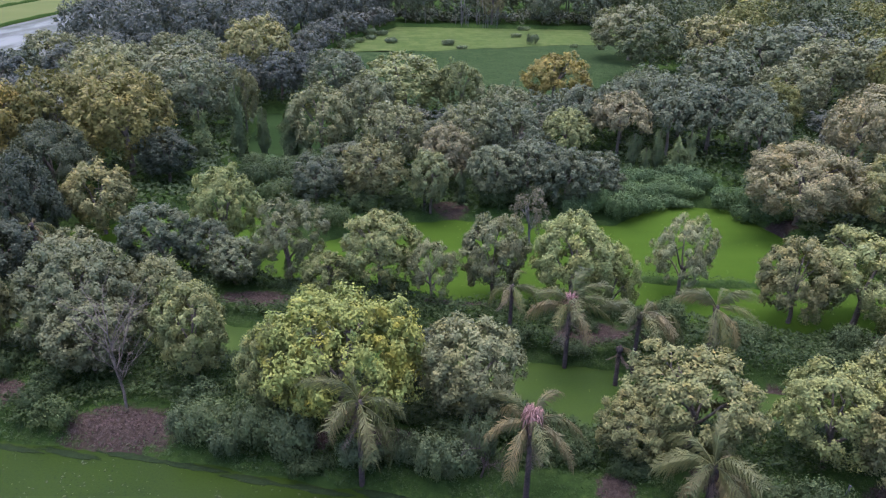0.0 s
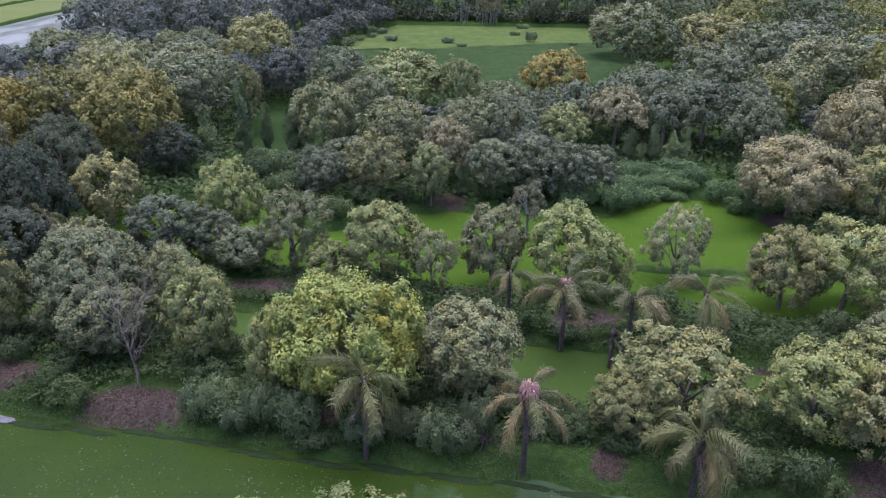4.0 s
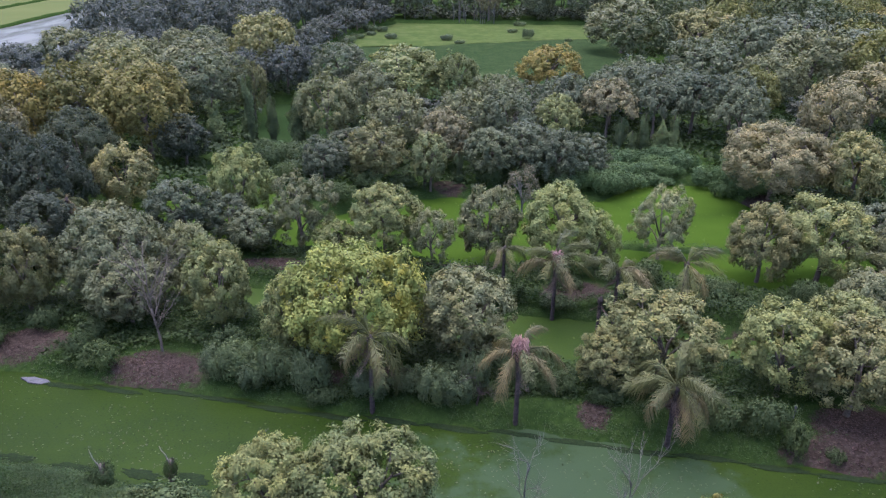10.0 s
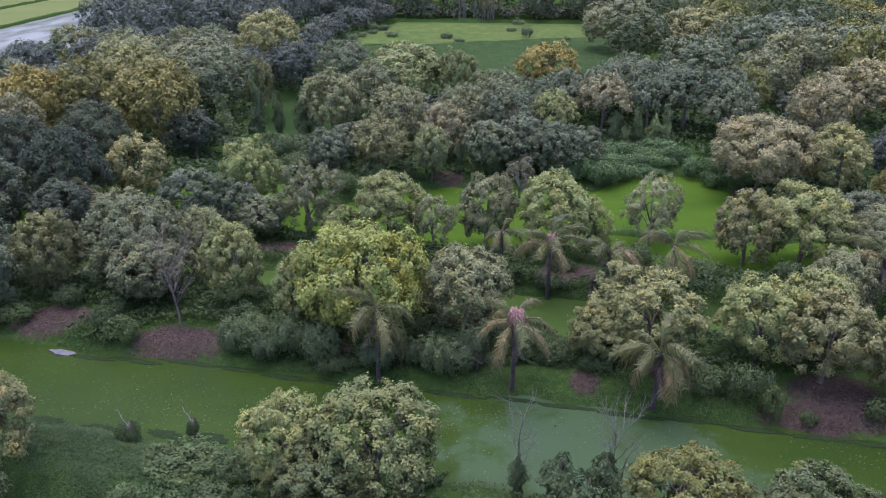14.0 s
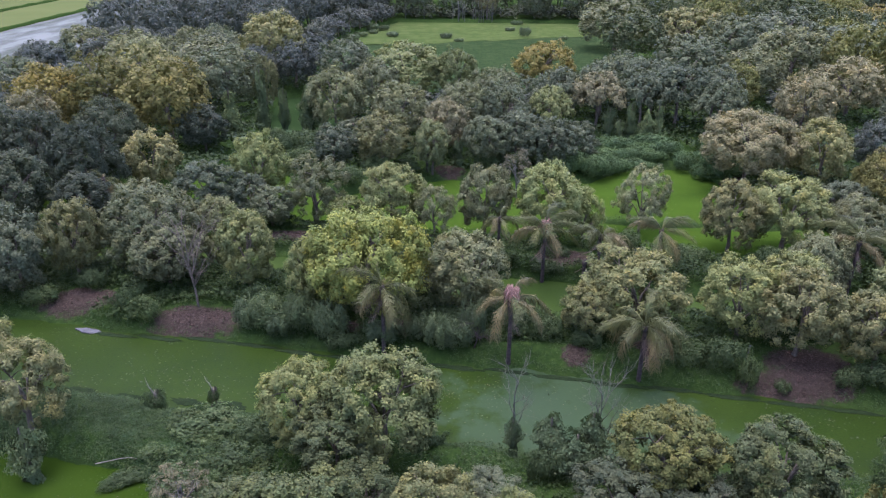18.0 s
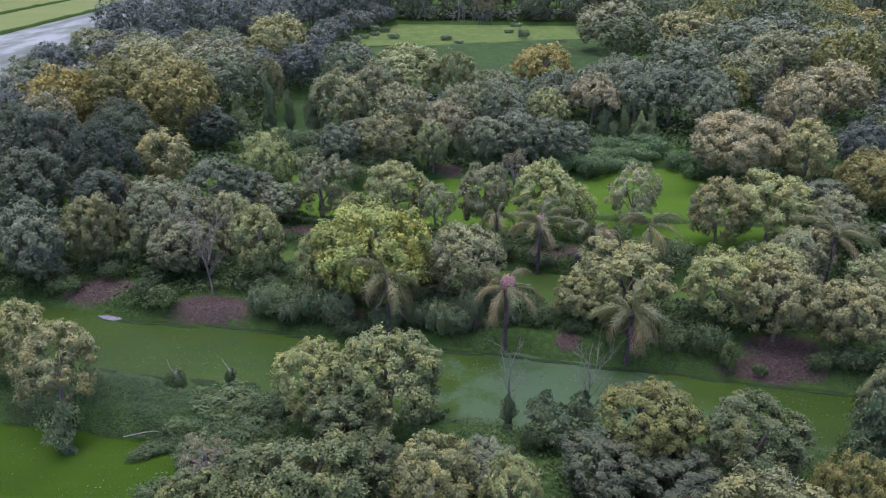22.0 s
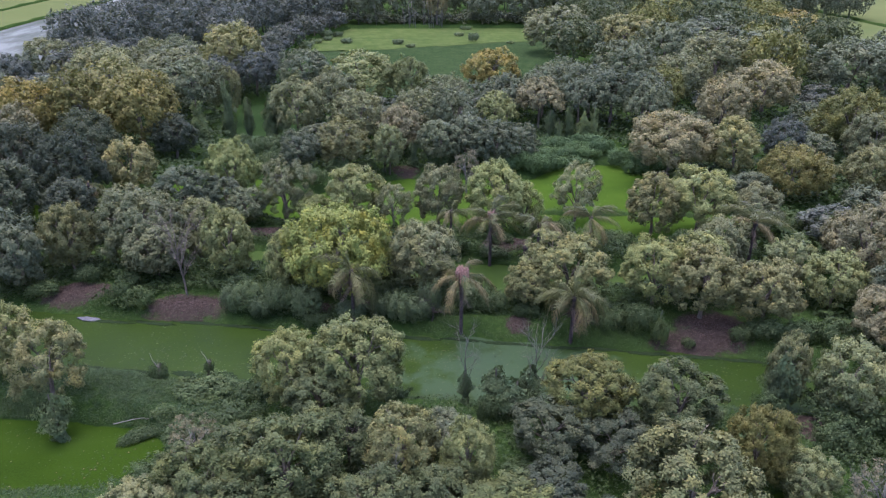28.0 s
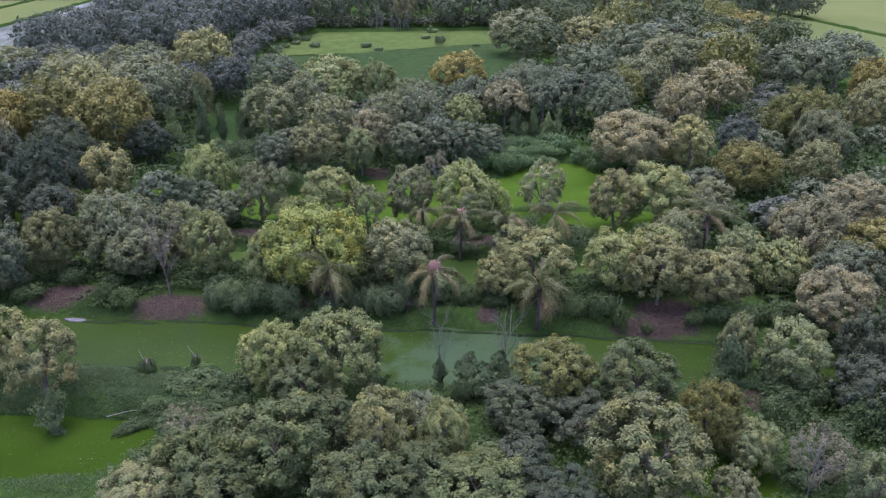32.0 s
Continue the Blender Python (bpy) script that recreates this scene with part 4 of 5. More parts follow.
# ---- bare trees ----
def bare_tree(x, y, tall, spread, seed, label, material=BARK_GREY, boughs=7, stout=1.0):
    """A leafless tree: a trunk and boughs that fork into twigs."""
    global rng
    rng = np.random.default_rng(seed)
    z = max(float(height(x, y)), -0.3)
    tree = thing("bare_tree", pose(x, y, z), label, "tree")
    top = tall - z
    line = bent((0, 0, -0.6), (rng.uniform(-0.3, 0.3), rng.uniform(-0.2, 0.2), top * 0.8), 0, 0.06, 9)
    v, q = tube(line, np.linspace(0.075, 0.014, 9) * stout, 7)
    part("trunk", mesh_from("bare_trunk", v, q, material), tree)
    for k in range(boughs):
        start = line[3 + k % 5]
        a = k * 2.4 + rng.uniform(-0.3, 0.3)
        end = np.array((math.cos(a) * spread * rng.uniform(0.6, 1), math.sin(a) * spread * rng.uniform(0.6, 1), min(top, start[2] + top * rng.uniform(0.25, 0.5))))
        bough = bent(start, end, 0.2, 0.08, 7)
        pieces = [tube(bough, np.linspace(0.026, 0.006, 7) * stout, 5)]
        for j in range(2, 7):
            for _ in range(3):
                tip = bough[j] + rng.normal(0, 0.30, 3) + np.array((math.cos(a) * 0.2, math.sin(a) * 0.2, 0.42))
                pieces.append(tube(bent(bough[j], tip, 0, 0.03, 4), np.linspace(0.009, 0.003, 4) * stout, 4))
        v, q = joined(pieces)
        part("bough", mesh_from("bough", v, q, material), tree)
    return tree


bare_tree(3.6, 8.6, 6.2, 1.0, 1, "leafless grey sapling rising from a vine-clad stump", boughs=6)
bare_tree(8.1, 8.5, 5.7, 1.3, 2, "leafless twiggy tree beside the canal", boughs=11)
bare_tree(-17.3, 23.4, 7.4, 2.3, 3, "leafless pale tree among leafy ones on the bank", BARK, 16, 1.3)
bare_tree(-29.0, 12.4, 5.2, 1.3, 4, "leafless tree on the grassy bank", boughs=6)
bare_tree(-0.9, -2.2, 4.6, 1.4, 5, "dry leafless tree among leafy crowns", BARK_GREY, 7)
bare_tree(1.9, 18.6, 2.6, 1.2, 7, "low leafless shrub tangled on the bank", BARK_DARK, 6)
bare_tree(-61.5, 74.0, 8.6, 2.6, 8, "leafless tree standing before the flooded field", boughs=10)
bare_tree(22.4, -3.6, 4.6, 2.0, 6, "twiggy dry tree by the side ditch", boughs=10)


# ---- creepers, bushes and ground cover ----
def column_mesh(name, seed, leaves, length, kind, taper, high):
    """Creepers that wrap a standing stem from foot to tip."""
    global rng
    rng = np.random.default_rng(seed)
    a = rng.uniform(-math.pi, math.pi, leaves)
    z = rng.random(leaves)
    tip = np.clip((z - 1 + taper) / taper, 0, 1)
    body = 0.62 + 0.2 * np.sin(5 * z + seed) + 0.14 * np.sin(13 * z + 2 * seed) + 0.14 * z
    r = body * np.sqrt(np.clip(1 - tip ** 2.5, 0.01, 1)) * (1 + 0.3 * np.sin(2 * a + 5 * z + seed) + 0.2 * np.sin(3 * a - 17 * z + seed)) * rng.uniform(0.6, 1.1, leaves)
    z = z * (0.9 + 0.1 * np.sin(2 * a + seed))
    at = np.stack((np.cos(a) * r, np.sin(a) * r, z * high), 1)
    face = np.stack((np.cos(a), np.sin(a), 0.25 + 0 * a), 1)
    v, t = leaf_blades(at, face, length, length * 0.62, 0.5)
    return mesh_from(name, v, (), LEAF[kind], t)


def heap(name, kind, seed, leaves, length, heads):
    """A rounded heap of leafy lumps one metre high and wide."""
    me, _ = crown_mesh(name, leaves, length, length * 0.7, heads, seed, (1.0, 1.0), under=-0.9, head=(0.2, 0.36), inner=5, ragged=0.2)
    me.materials[0] = LEAF[kind]
    return me


MOUND = [heap("creeper", "vine", 60 + k, 2000, 0.085, 38) for k in range(5)]
SCRUB = [heap("bush", "drape", 75 + k, 1800, 0.1, 30) for k in range(3)]
BUSH = [heap("bush", "hedge", 70 + k, 3200, 0.075, 44) for k in range(4)]
COLUMN = [column_mesh("vine_leaves", 80 + k, 4200, 0.24, "curtain", 0.13, 6.5) for k in range(4)]
STUMP = [column_mesh("vine_leaves", 90 + k, 4200, 0.15, "drape", 0.3, 3.0) for k in range(3)]
DRAPE = [heap("creeper", "drape", 160 + k, 3400, 0.075, 40) for k in range(4)]
STEM = mesh_from("stem", *tube(bent((0, 0, -0.3), (0.1, 0.05, 1.0), 0, 0.02, 6), np.linspace(0.12, 0.05, 6), 6), BARK)
seen = [0]


def mound(x, y, rx, ry, tall, label="dark green creeper heaped over the bank", name="creeper_mound", meshes=MOUND, lift=-0.15):
    k = seen[0] = seen[0] + 1
    ob = new(name, meshes[k % len(meshes)])
    ob.matrix_basis = pose(x, y, max(float(height(x, y)), -0.05) + lift, 0, 0, (k * 67) % 40 - 20) @ Matrix.Diagonal((rx, ry, tall, 1))
    return tagged(ob, label, "bush" if meshes in (BUSH, SCRUB) else "creeper", "creepers on the banks" if meshes not in (BUSH, SCRUB) else "bushes by the water and clearing")


def vine_column(x, y, tall, wide, label="tall tree stump wrapped in hanging creepers"):
    k = seen[0] = seen[0] + 1
    z = max(float(height(x, y)), -0.1)
    ob = thing("vine_column", pose(x, y, z - 0.1, 0, 0, (k * 83) % 360), label, "creeper", "creeper-clad stumps")
    for name, me in (("stem", STEM), ("vine_leaves", COLUMN[k % 4] if tall > 5 else STUMP[k % 3])):
        p = part(name, me, ob)
        p.matrix_basis = Matrix.Diagonal((wide, wide, (tall - z) / (1 if name == "stem" else 6.5 if tall > 5 else 3.0), 1))
    return ob


mound(-11.0, 20.6, 1.8, 1.1, 2.1)
mound(-8.8, 20.2, 1.7, 1.0, 2.3)
mound(-12.6, 21.6, 1.2, 1.0, 1.5)
mound(-6.6, 19.0, 1.3, 0.7, 1.3)
mound(-20.6, 21.8, 1.5, 0.9, 1.9)
mound(-22.2, 22.8, 1.0, 0.9, 1.4)
mound(-28.6, 23.8, 1.6, 1.0, 1.3)
mound(1.8, 19.4, 1.0, 0.8, 3.0, "leafy curtain of bright green creepers on the bank", "creeper_mound", DRAPE)
mound(0.4, 20.4, 1.4, 0.9, 2.0)
mound(5.0, 20.0, 1.4, 0.9, 1.9)
mound(6.6, 19.6, 1.2, 0.9, 1.5)
mound(9.0, 18.6, 1.3, 0.8, 1.3)
mound(15.0, 16.8, 1.6, 1.0, 2.0)
mound(16.8, 16.2, 1.4, 1.0, 2.4)
mound(18.0, 15.2, 0.8, 0.7, 2.2)
mound(20.0, 14.8, 0.6, 0.5, 0.8)
mound(23.8, 14.9, 1.2, 0.8, 1.2)
mound(25.6, 14.6, 1.8, 1.1, 1.8)
mound(27.8, 14.2, 1.8, 1.1, 2.0)
mound(30.0, 13.8, 1.8, 1.2, 2.2)
for k in (0, 1, 2, 3, 4, 5, 8, 10, 11, 12):
    x = -13.2 + 1.15 * k
    mound(x, 20.9 - 0.16 * (x + 13) + 0.35 * math.sin(2.1 * k), 1.2 + 0.25 * math.sin(1.7 * k), 0.95, 2.3 + 0.6 * math.sin(2.9 * k), "curtain of creepers hanging down to the canal bank", "creeper_curtain", DRAPE)
mound(-12.2, 9.8, 2.1, 1.5, 1.1)
mound(-9.6, 9.2, 1.6, 1.2, 1.5)
mound(-10.4, 7.2, 1.8, 1.2, 1.0)
mound(-15.4, 6.9, 1.4, 0.7, 0.8)
mound(-13.0, 5.4, 1.3, 1.1, 1.2)
mound(-13.2, 1.8, 1.8, 1.2, 1.4)
mound(-16.1, 6.4, 1.1, 0.6, 0.7)
mound(-0.6, 9.0, 1.0, 0.6, 0.8)
mound(4.9, 6.4, 1.0, 0.8, 2.0)
mound(21.4, 5.8, 1.1, 0.9, 1.8)
mound(23.8, 3.0, 1.2, 1.0, 1.6)
mound(28.6, 1.7, 2.0, 1.7, 2.9)
mound(30.6, 4.0, 1.8, 1.5, 2.8)
mound(27.0, 4.0, 1.6, 1.3, 2.2)
mound(24.6, 3.2, 1.7, 1.2, 2.0)
mound(20.6, 1.2, 1.2, 0.8, 1.2)
mound(26.4, 0.6, 1.5, 1.0, 1.7)
mound(-13.6, 50.6, 1.8, 1.2, 2.4)
mound(-10.4, 49.6, 1.9, 1.2, 2.2)
mound(-8.0, 53.2, 1.8, 1.0, 2.0)
mound(-4.6, 54.6, 1.6, 0.9, 1.6)
mound(4.0, 55.2, 1.6, 1.0, 2.0)
mound(7.4, 55.0, 1.9, 1.1, 2.2)
mound(11.4, 54.4, 1.8, 1.1, 2.2)
mound(13.6, 56.0, 1.8, 1.2, 2.4)
mound(-16.6, 55.4, 1.7, 1.2, 2.2)
mound(-4.0, 31.8, 1.4, 0.9, 1.1)
mound(-9.6, 36.0, 1.6, 1.1, 1.7)
mound(-8.4, 34.8, 1.5, 1.1, 1.5)
mound(13.6, 30.6, 1.5, 0.8, 1.5)
mound(8.8, 32.8, 1.5, 0.8, 1.2)
for x, y, a, b, c in [(17.0, 60.5, 2.2, 1.4, 2.2), (19.6, 61.8, 2.4, 1.4, 2.0), (22.4, 60.8, 2.2, 1.3, 1.7), (25.0, 60.4, 2.0, 1.4, 2.2), (14.8, 57.6, 1.7, 1.4, 2.4), (17.6, 58.6, 1.6, 1.1, 1.6), (20.4, 59.4, 1.8, 1.0, 1.3), (23.4, 59.2, 1.7, 1.0, 1.4), (12.6, 57.0, 1.6, 1.2, 2.2), (28.4, 55.4, 1.6, 1.5, 2.4), (26.8, 57.8, 2.0, 1.6, 2.6), (24.2, 63.8, 2.6, 1.6, 2.0), (-21.5, 70.0, 2.2, 2.6, 1.0), (-19.6, 66.2, 2.0, 2.0, 0.9), (13.4, 54.6, 1.8, 1.4, 2.6), (15.2, 55.6, 1.6, 1.2, 2.0), (16.6, 56.8, 1.4, 1.0, 1.5), (11.4, 53.6, 1.7, 1.2, 2.4), (18.6, 59.0, 1.6, 0.9, 1.4), (29.4, 52.6, 1.6, 1.4, 2.2), (27.8, 54.8, 1.5, 1.2, 2.0), (15.6, 54.2, 1.8, 1.5, 2.6), (17.2, 55.4, 1.8, 1.4, 2.3), (18.8, 56.8, 1.8, 1.4, 1.9), (20.6, 58.2, 1.7, 1.3, 1.5), (16.4, 57.0, 1.8, 1.3, 1.8), (18.4, 58.2, 1.7, 1.2, 1.5), (22.2, 58.2, 1.6, 0.9, 1.0), (21.4, 60.0, 2.0, 1.2, 1.4)]:
    mound(x, y, a, b, c, "rounded blue-green bush at the pond's edge", "bush", BUSH)
for x, y, a, b, c in [(-1.6, 158.2, 1.6, 1.4, 1.5), (17.6, 161.6, 1.5, 1.3, 2.6), (-14.5, 160.1, 1.8, 1.6, 1.5), (-23.6, 152, 2.2, 1.8, 2.0), (-22.0, 160, 1.8, 1.4, 1.4), (-19.6, 165, 1.5, 1.2, 1.2), (-17.6, 171, 1.6, 1.3, 1.6), (-20.5, 170, 2.0, 1.4, 2.2), (1.5, 153.5, 1.5, 1.0, 1.0), (14.5, 172, 1.5, 1.2, 1.2), (17.5, 184.5, 1.8, 1.2, 1.4), (26.5, 158.5, 1.2, 0.9, 0.9)]:
    mound(x, y, a, b, c, "small bush in the grassy clearing", "bush", SCRUB)


def mounds(seed, count, box, wide, tall, label, ok):
    """Creepers and shrubs strewn over a stretch of the banks."""
    r = random.Random(seed)
    made = 0
    for _ in range(count * 12):
        x, y = r.uniform(box[0], box[1]), r.uniform(box[2], box[3])
        w, h = r.uniform(*wide), r.uniform(*tall)
        if made < count and wet(x, y) < -0.5 * w and bareness(np.array(x), np.array(y)) < 0.25 and ok(x, y):
            mound(x, y, w, w * r.uniform(0.7, 1.0), h, label)
            made += 1


mounds(1, 20, (-13, 30, -9, 7), (1.2, 1.9), (0.8, 1.6), "dark green shrub tangled with creepers under the trees", lambda x, y: y < 8.5 - 0.06 * x)
mounds(2, 34, (-34, 30, 21, 37), (1.1, 1.8), (0.8, 1.9), "dark green undergrowth between the trees", lambda x, y: True)
mounds(3, 16, (-44, -26, 6, 40), (1.3, 2.0), (1.0, 2.2), "dark green undergrowth between the trees", lambda x, y: True)
mounds(4, 16, (24, 48, -4, 40), (1.3, 2.2), (1.2, 2.4), "dark green undergrowth between the trees", lambda x, y: True)
mounds(5, 20, (-24, 26, 56, 66), (1.4, 2.2), (1.2, 2.6), "dark green undergrowth beyond the pond", lambda x, y: x < 15)

vine_column(-31.5, 66.0, 6.6, 1.3)
vine_column(-27.4, 68.4, 6.4, 1.2)
vine_column(-24.0, 70.6, 8.6, 1.0)
vine_column(-21.6, 72.0, 6.0, 0.7)
vine_column(-18.5, 72.4, 6.4, 1.2)
vine_column(-16.4, 70.2, 5.6, 0.9)
vine_column(19.6, 67.4, 5.0, 0.8)
vine_column(22.0, 66.6, 5.7, 0.62)
vine_column(23.8, 65.6, 5.2, 0.85)
vine_column(25.3, 66.2, 5.6, 0.8)
vine_column(20.7, 66.2, 3.8, 0.7)
vine_column(5.3, 7.7, 3.7, 1.0, "stump heaped with dark green creepers")
vine_column(6.4, 6.8, 3.3, 1.15, "stump heaped with dark green creepers")
vine_column(7.5, 8.0, 3.6, 0.95, "stump heaped with dark green creepers")
vine_column(3.6, 8.5, 2.9, 0.5, "short stump wrapped in dark creepers beside the canal")
vine_column(-20.4, 6.8, 3.3, 0.95, "dark creeper-clad trunk at the edge of the pond")
vine_column(-11.9, 39.6, 2.6, 0.42, "small dark pointed shrub at the pond's edge")
vine_column(12.6, 37.0, 2.8, 0.45, "small dark pointed shrub at the pond's edge")
vine_column(22.9, 7.4, 4.6, 1.1, "trunk draped in dark creepers")
vine_column(1.0, 56.0, 4.2, 0.7)


def stub(x, y, tall, seed, wide):
    """A broken trunk in the water's edge, with a cap of creepers and a bare stick."""
    global rng
    rng = np.random.default_rng(seed)
    ob = thing("tree_stump", pose(x, y, -0.1), "broken stump capped with creepers at the water's edge", "stump")
    v, q = tube(bent((0, 0, -0.3), (0.15, 0.1, tall * 0.8), 0, 0.03, 6), np.linspace(0.2, 0.12, 6), 8)
    part("trunk", mesh_from("stump_trunk", v, q, BARK), ob)
    v, q = tube(bent((0.1, 0, tall * 0.5), (-0.35, 0.1, tall * 1.25), 0.1, 0.03, 5), np.linspace(0.05, 0.015, 5), 5)
    part("stick", mesh_from("stick", v, q, BARK_PALE), ob, "bare pale stick")
    c = part("vine_leaves", MOUND[seed % 4], ob)
    c.matrix_basis = Matrix.Translation((0.05, 0, 0.15)) @ Matrix.Diagonal((wide, wide * 0.8, tall * 0.75, 1))


stub(-16.3, 12.3, 1.9, 1, 0.85)
stub(-13.2, 12.9, 1.7, 2, 0.42)
rng = np.random.default_rng(5)
v, q = joined([tube(bent((-1.6, 0.2, 0.45), (1.3, -0.3, 0.10), 0.15, 0.05, 8), np.linspace(0.018, 0.045, 8), 7), tube(bent((-1.0, 0.1, 0.4), (-1.9, 0.5, 0.9), 0.05, 0.03, 5), np.linspace(0.03, 0.01, 5), 5)])
log = new("fallen_log", mesh_from("fallen_log", v, q, BARK_PALE))
log.matrix_basis = pose(-16.5, 7.5, 0.3, 0, -10, 205) @ Matrix.Diagonal((0.75, 0.75, 0.75, 1))
tagged(log, "pale fallen branch lying at the pond's edge", "log")


def weed_mat(x, y, rx, ry, turn, seed):
    """A ragged raft of dead weed that floats at the bank; on the far shore it also stands for shade."""
    r = random.Random(seed)
    bm = bmesh.new()
    ring = []
    for k in range(26):
        a = k / 26 * 2 * math.pi
        s = r.uniform(0.7, 1.15)
        ring.append(bm.verts.new((math.cos(a) * rx * s, math.sin(a) * ry * s, r.uniform(0.01, 0.03))))
    hub = bm.verts.new((0, 0, 0.08))
    for k in range(26):
        bm.faces.new((hub, ring[k], ring[(k + 1) % 26]))
    low = bmesh.ops.extrude_edge_only(bm, edges=[e for e in bm.edges if e.is_boundary])
    for g in low["geom"]:
        if isinstance(g, bmesh.types.BMVert):
            g.co.z = -0.06
    me = bpy.data.meshes.new("weed_mat")
    bm.to_mesh(me)
    bm.free()
    me.materials.append(WEED)
    ob = new("weed_mat", me)
    ob.matrix_basis = pose(x, y, 0.0, 0, 0, turn)
    tagged(ob, "dark raft of rotting weed and painted shade at the bank", "weed", "weed rafts")


weed_mat(-14.9, 13.3, 1.2, 0.34, -12, 1)
weed_mat(-18.6, 13.7, 1.3, 0.3, -8, 2)
weed_mat(-12.2, 13.0, 1.0, 0.4, -16, 3)
weed_mat(-21.6, 14.3, 1.1, 0.3, -10, 4)
weed_mat(0.9, 17.4, 0.8, 0.10, -6, 5)
weed_mat(13.0, 15.3, 0.9, 0.12, -12, 6)

# thin dark strips along the far shore: weed plus the undercut bank's shade
for k in range(15):
    x = -22.5 + 3.3 * k
    shore_y = float(np.interp(x, (-28, -22, -14, -6, 0, 5, 12, 18, 24), (22.5, 20.9, 20.1, 18.5, 17.5, 17.1, 15.7, 14.6, 13.4)))
    weed_mat(x, shore_y + 0.3 * float(ripple(x, shore_y, 1.6)) - 0.28, 1.9, 0.24, -11 if x < 4 else -9, 20 + k)

r = random.Random(9)
bm = bmesh.new()
rim = [(math.cos(k / 13 * 2 * math.pi) * r.uniform(0.75, 1.15), math.sin(k / 13 * 2 * math.pi) * r.uniform(0.2, 0.36)) for k in range(13)]
top = bm.faces.new([bm.verts.new((x, y, 0.07 + r.uniform(-0.02, 0.02))) for x, y in rim])
low = bmesh.ops.extrude_face_region(bm, geom=[top])
for vert in [g for g in low["geom"] if isinstance(g, bmesh.types.BMVert)]:
    vert.co.z -= 0.16
bmesh.ops.recalc_face_normals(bm, faces=bm.faces)
bmesh.ops.bevel(bm, geom=[e for e in bm.edges if e.calc_length() > 0.1], offset=0.02, segments=1, affect="EDGES")
me = bpy.data.meshes.new("concrete_slab")
bm.to_mesh(me)
bm.free()
me.materials.append(CONCRETE)
slab = new("concrete_slab", me)
slab.matrix_basis = pose(-24.2, 21.1, 0.02, 3, 2, -10)
tagged(slab, "pale grey broken slab lying half sunk at the bank", "slab")

bm = bmesh.new()
bmesh.ops.create_cone(bm, cap_ends=True, segments=8, radius1=0.07, radius2=0.06, depth=1.2)
bmesh.ops.bevel(bm, geom=[e for e in bm.edges if abs(e.verts[0].co.z - e.verts[1].co.z) < 0.01], offset=0.012, segments=1, affect="EDGES")
me = bpy.data.meshes.new("marker_post")
bm.to_mesh(me)
bm.free()
me.materials.append(CONCRETE)
post = new("marker_post", me)
post.matrix_basis = pose(18.7, 17.2, float(height(18.7, 17.2)) + 0.5, 2, 3, 0)
tagged(post, "short pale post standing on the bank", "post")


def cover(name, seed, count, box, length, kind, label, dry=0.05, near_water=False):
    """Low leaves strewn over the land, thickest beside the water."""
    global rng
    rng = np.random.default_rng(seed)
    x, y = rng.uniform(box[0], box[1], count * 4), rng.uniform(box[2], box[3], count * 4)
    d = wet(x, y)
    keep = (d < -dry) & (rng.random(count * 4) > bareness(x, y) * 1.35) & (ripple(x, y, 1.1) + rng.normal(0, 0.35, count * 4) > -0.35)
    if near_water:
        keep &= d > -2.6
    x, y = x[keep][:count], y[keep][:count]
    at = np.stack((x, y, height(x, y) + rng.uniform(0, 0.28, len(x)) * (1.2 + ripple(x, y, 0.9))), 1)
    face = np.tile(np.array((0.0, -0.25, 1.0)), (len(x), 1)) + rng.normal(0, 0.35, (len(x), 3))
    v, t = leaf_blades(at, face, length, length * 0.5, -0.5)
    tagged(new(name, mesh_from(name, v, (), LEAF[kind], t)), label, "ground cover", kind="stuff")


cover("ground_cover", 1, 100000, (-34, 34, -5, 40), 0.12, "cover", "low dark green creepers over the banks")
cover("lawn_grass", 14, 34000, (-25, -8.5, 6.6, 13.2), 0.1, "grass", "short rough grass over the near bank")
cover("bank_grass", 2, 80000, (-34, 36, -5, 62), 0.13, "grass", "tufts of grass along the water's edge", 0.0, True)


def floating(name, seed, count, box, inside, kind, label, length):
    """Fallen leaves and weed bits that lie on still water."""
    global rng
    rng = np.random.default_rng(seed)
    x, y = rng.uniform(box[0], box[1], count * 6), rng.uniform(box[2], box[3], count * 6)
    keep = (inside(x, y) > 0.4) & (ripple(x, y, 0.8) + rng.normal(0, 0.5, len(x)) > 0)
    x, y = x[keep][:count], y[keep][:count]
    at = np.stack((x, y, np.full(len(x), 0.012)), 1)
    v, t = leaf_blades(at, np.tile(np.array((0.0, 0.0, 1.0)), (len(x), 1)), length, length * 0.7, 0.0, 0.05)
    tagged(new(name, mesh_from(name, v, (), LEAF[kind], t)), label, "leaves", kind="stuff")


floating("floating_leaves", 3, 45, (-30, 26, 8, 23), canal_in, "frond_dead", "pale fallen leaves floating on the canal", 0.075)
floating("floating_weed", 4, 1400, (-30, 26, 8, 23), canal_in, "deep", "dark specks of weed floating on the canal", 0.13)
floating("pond_weed", 7, 700, (-40, -14, 1, 10), near_pond_in, "cover", "dark bits of weed floating on the pond", 0.1)
floating("pond_leaves", 5, 40, (-40, -14, 1, 10), near_pond_in, "frond_dead", "fallen leaves floating on the pond", 0.12)
floating("ditch_leaves", 6, 300, (-30, 30, 22, 58), lambda x, y: np.maximum(ditch_in(x, y), pond_in(x, y)), "olive", "fallen leaves floating on the ditches", 0.12)


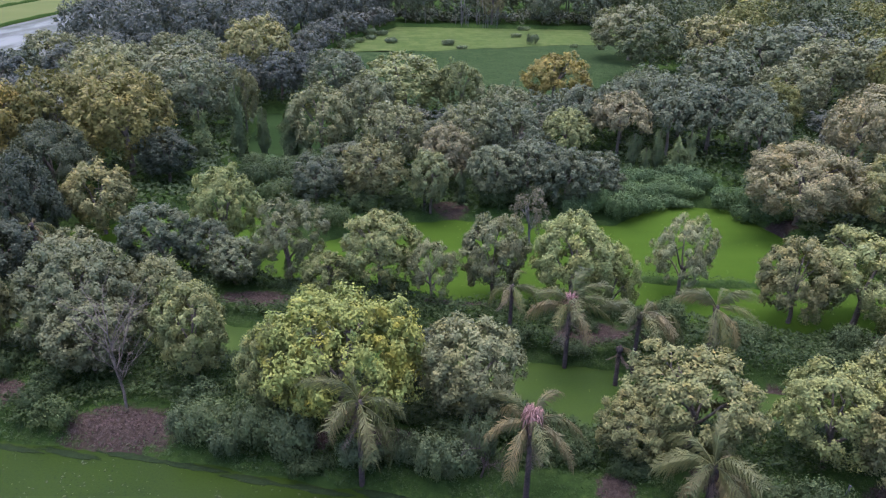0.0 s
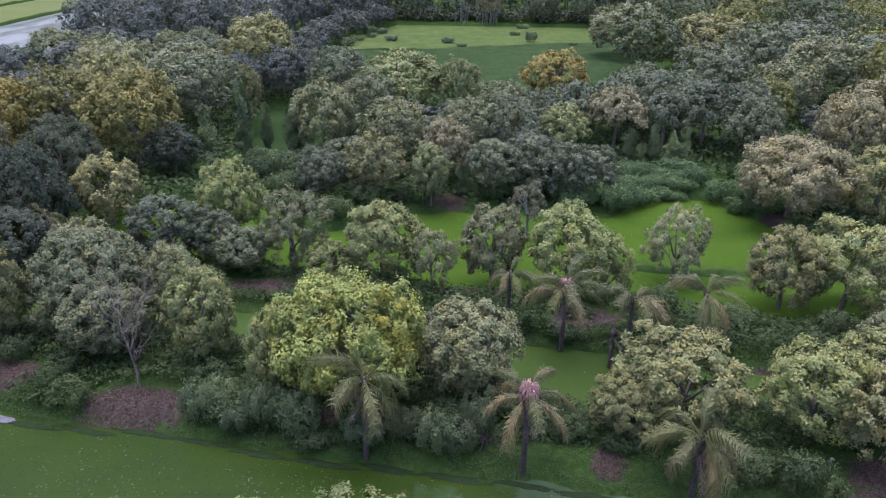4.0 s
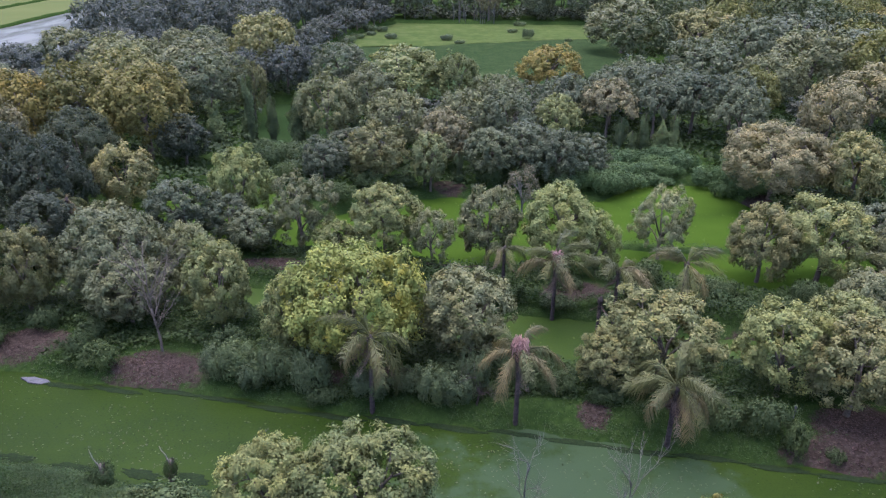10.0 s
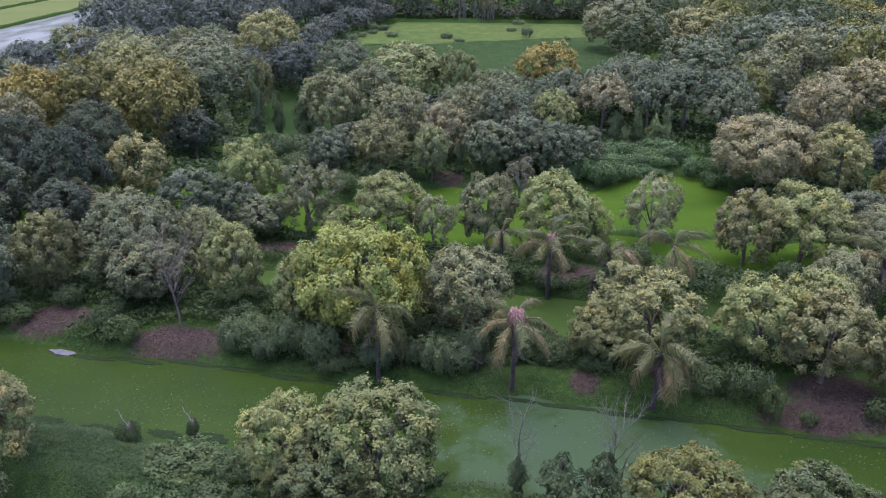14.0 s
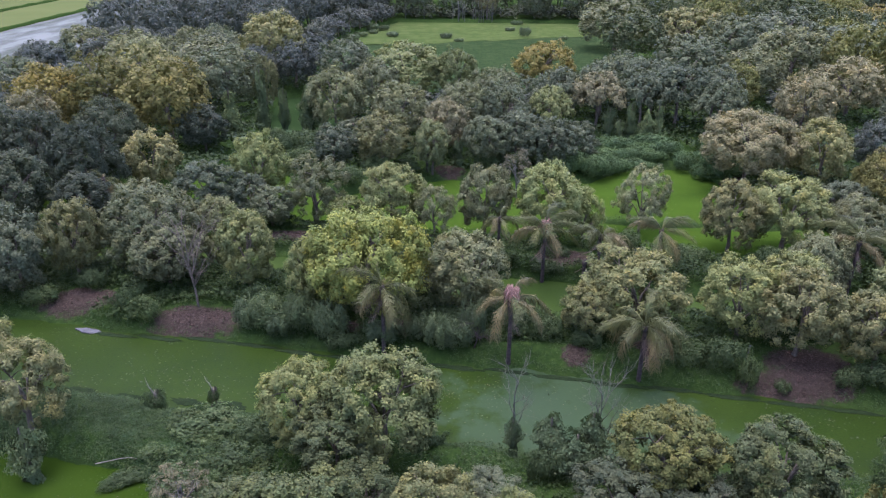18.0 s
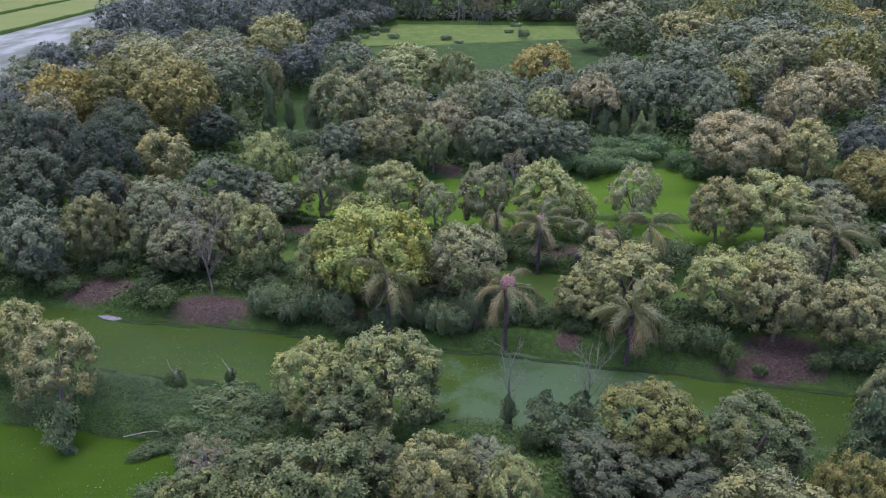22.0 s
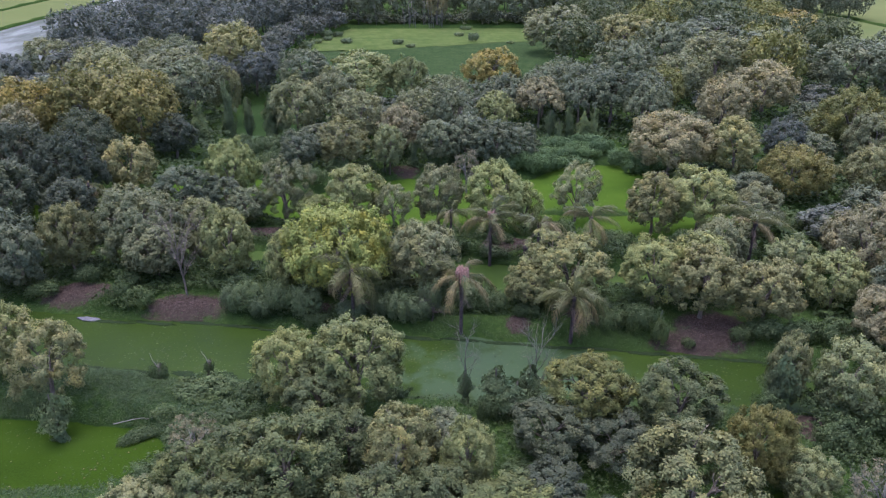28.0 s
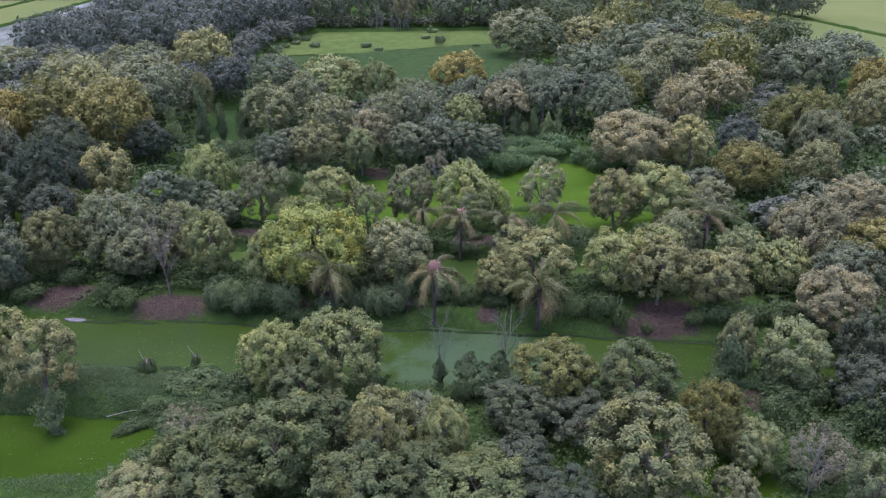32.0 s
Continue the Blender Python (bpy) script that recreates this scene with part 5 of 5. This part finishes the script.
def undergrowth(name, seed, count, box, ok, kind, label, tall=1.0, length=0.5):
    """A tangle of low shrubs over the floor of the woods."""
    global rng
    rng = np.random.default_rng(seed)
    x, y = rng.uniform(box[0], box[1], count * 3), rng.uniform(box[2], box[3], count * 3)
    keep = (wet(x, y) < -0.6) & (clearing_in(x, y) < -0.5) & (hollow_in(x, y) < 0) & ok(x, y)
    x, y = x[keep][:count], y[keep][:count]
    lump = tall * np.clip(0.9 + 0.9 * ripple(x, y, 0.8) + 0.35 * ripple(x, y, 2.3), 0.1, 3)
    lump = np.minimum(lump, -wet(x, y) * 1.2)
    at = np.stack((x, y, height(x, y) + lump * rng.uniform(0.45, 1.0, len(x))), 1)
    face = np.tile(np.array((0.0, 0.0, 1.0)), (len(x), 1)) + rng.normal(0, 0.45, (len(x), 3))
    v, t = leaf_blades(at, face, length, length * 0.7, 0.1, 0.3)
    tagged(new(name, mesh_from(name, v, (), LEAF[kind], t)), label, "undergrowth", kind="stuff")


# undergrowth in near-black green: the shade of the gaps is in its colour
undergrowth("woodland_undergrowth", 8, 80000, (-62, 84, 52, 122), lambda x, y: (x < 13) | (x > 28) | (y > 64), "cover", "shrubs and creepers on the floor of the woods, coloured dark for shade")
undergrowth("eastern_undergrowth", 9, 26000, (30, 62, 2, 54), lambda x, y: x > 31, "cover", "shrubs and creepers under the trees, coloured dark for shade")
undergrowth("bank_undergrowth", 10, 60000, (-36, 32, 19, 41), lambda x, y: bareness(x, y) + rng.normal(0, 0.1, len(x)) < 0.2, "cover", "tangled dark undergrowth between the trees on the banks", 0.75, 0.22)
undergrowth("near_undergrowth", 11, 30000, (-13, 32, -9, 8), lambda x, y: y < 7.5 - 0.1 * x, "cover", "tangled undergrowth below the nearest trees, darkened to stand for shade", 0.7, 0.18)
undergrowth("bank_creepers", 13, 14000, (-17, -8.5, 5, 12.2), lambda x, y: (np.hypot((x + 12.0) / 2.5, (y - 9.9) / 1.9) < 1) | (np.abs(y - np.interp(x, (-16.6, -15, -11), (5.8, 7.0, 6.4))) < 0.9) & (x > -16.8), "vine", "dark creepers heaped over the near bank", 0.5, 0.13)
undergrowth("northern_thicket", 12, 16000, (-40, 110, 188, 200), lambda x, y: y > 188.5 + 2.5 * ((x > 1) & (x < 12)), "deep", "dark thicket at the foot of the distant trees", 2.4, 0.8)

r = random.Random(40)
pieces = []
for k in range(26):
    x, y, h = r.uniform(1, 11) if k < 17 else r.uniform(-14, 40), r.uniform(187.2, 189.5), r.uniform(4.5, 8)
    pieces.append(tube(np.array(((x, y, -0.6), (x + r.uniform(-0.3, 0.3), y, h * 0.5), (x + r.uniform(-0.6, 0.6), y + 0.3, h))), (0.09, 0.075, 0.05), 6))
tagged(new("distant_trunks", mesh_from("distant_trunks", *joined(pieces), BARK_GREY)), "slender pale trunks at the edge of the clearing", "trunks", kind="stuff")


# dry leaves on the bare patches of the banks
rng = np.random.default_rng(60)
x, y = rng.uniform(-32, 32, 90000), rng.uniform(14, 38, 90000)
keep = (bareness(x, y) > 0.3 + 0.3 * rng.random(90000)) & (wet(x, y) < -0.15)
x, y = x[keep][:9000], y[keep][:9000]
v, t = leaf_blades(np.stack((x, y, height(x, y) + 0.03), 1), np.tile(np.array((0.0, 0.0, 1.0)), (len(x), 1)), 0.13, 0.08, 0.0, 0.4)
tagged(new("leaf_litter", mesh_from("leaf_litter", v, (), LEAF["litter"], t)), "dry reddish leaf litter on the bare banks", "leaves", kind="stuff")
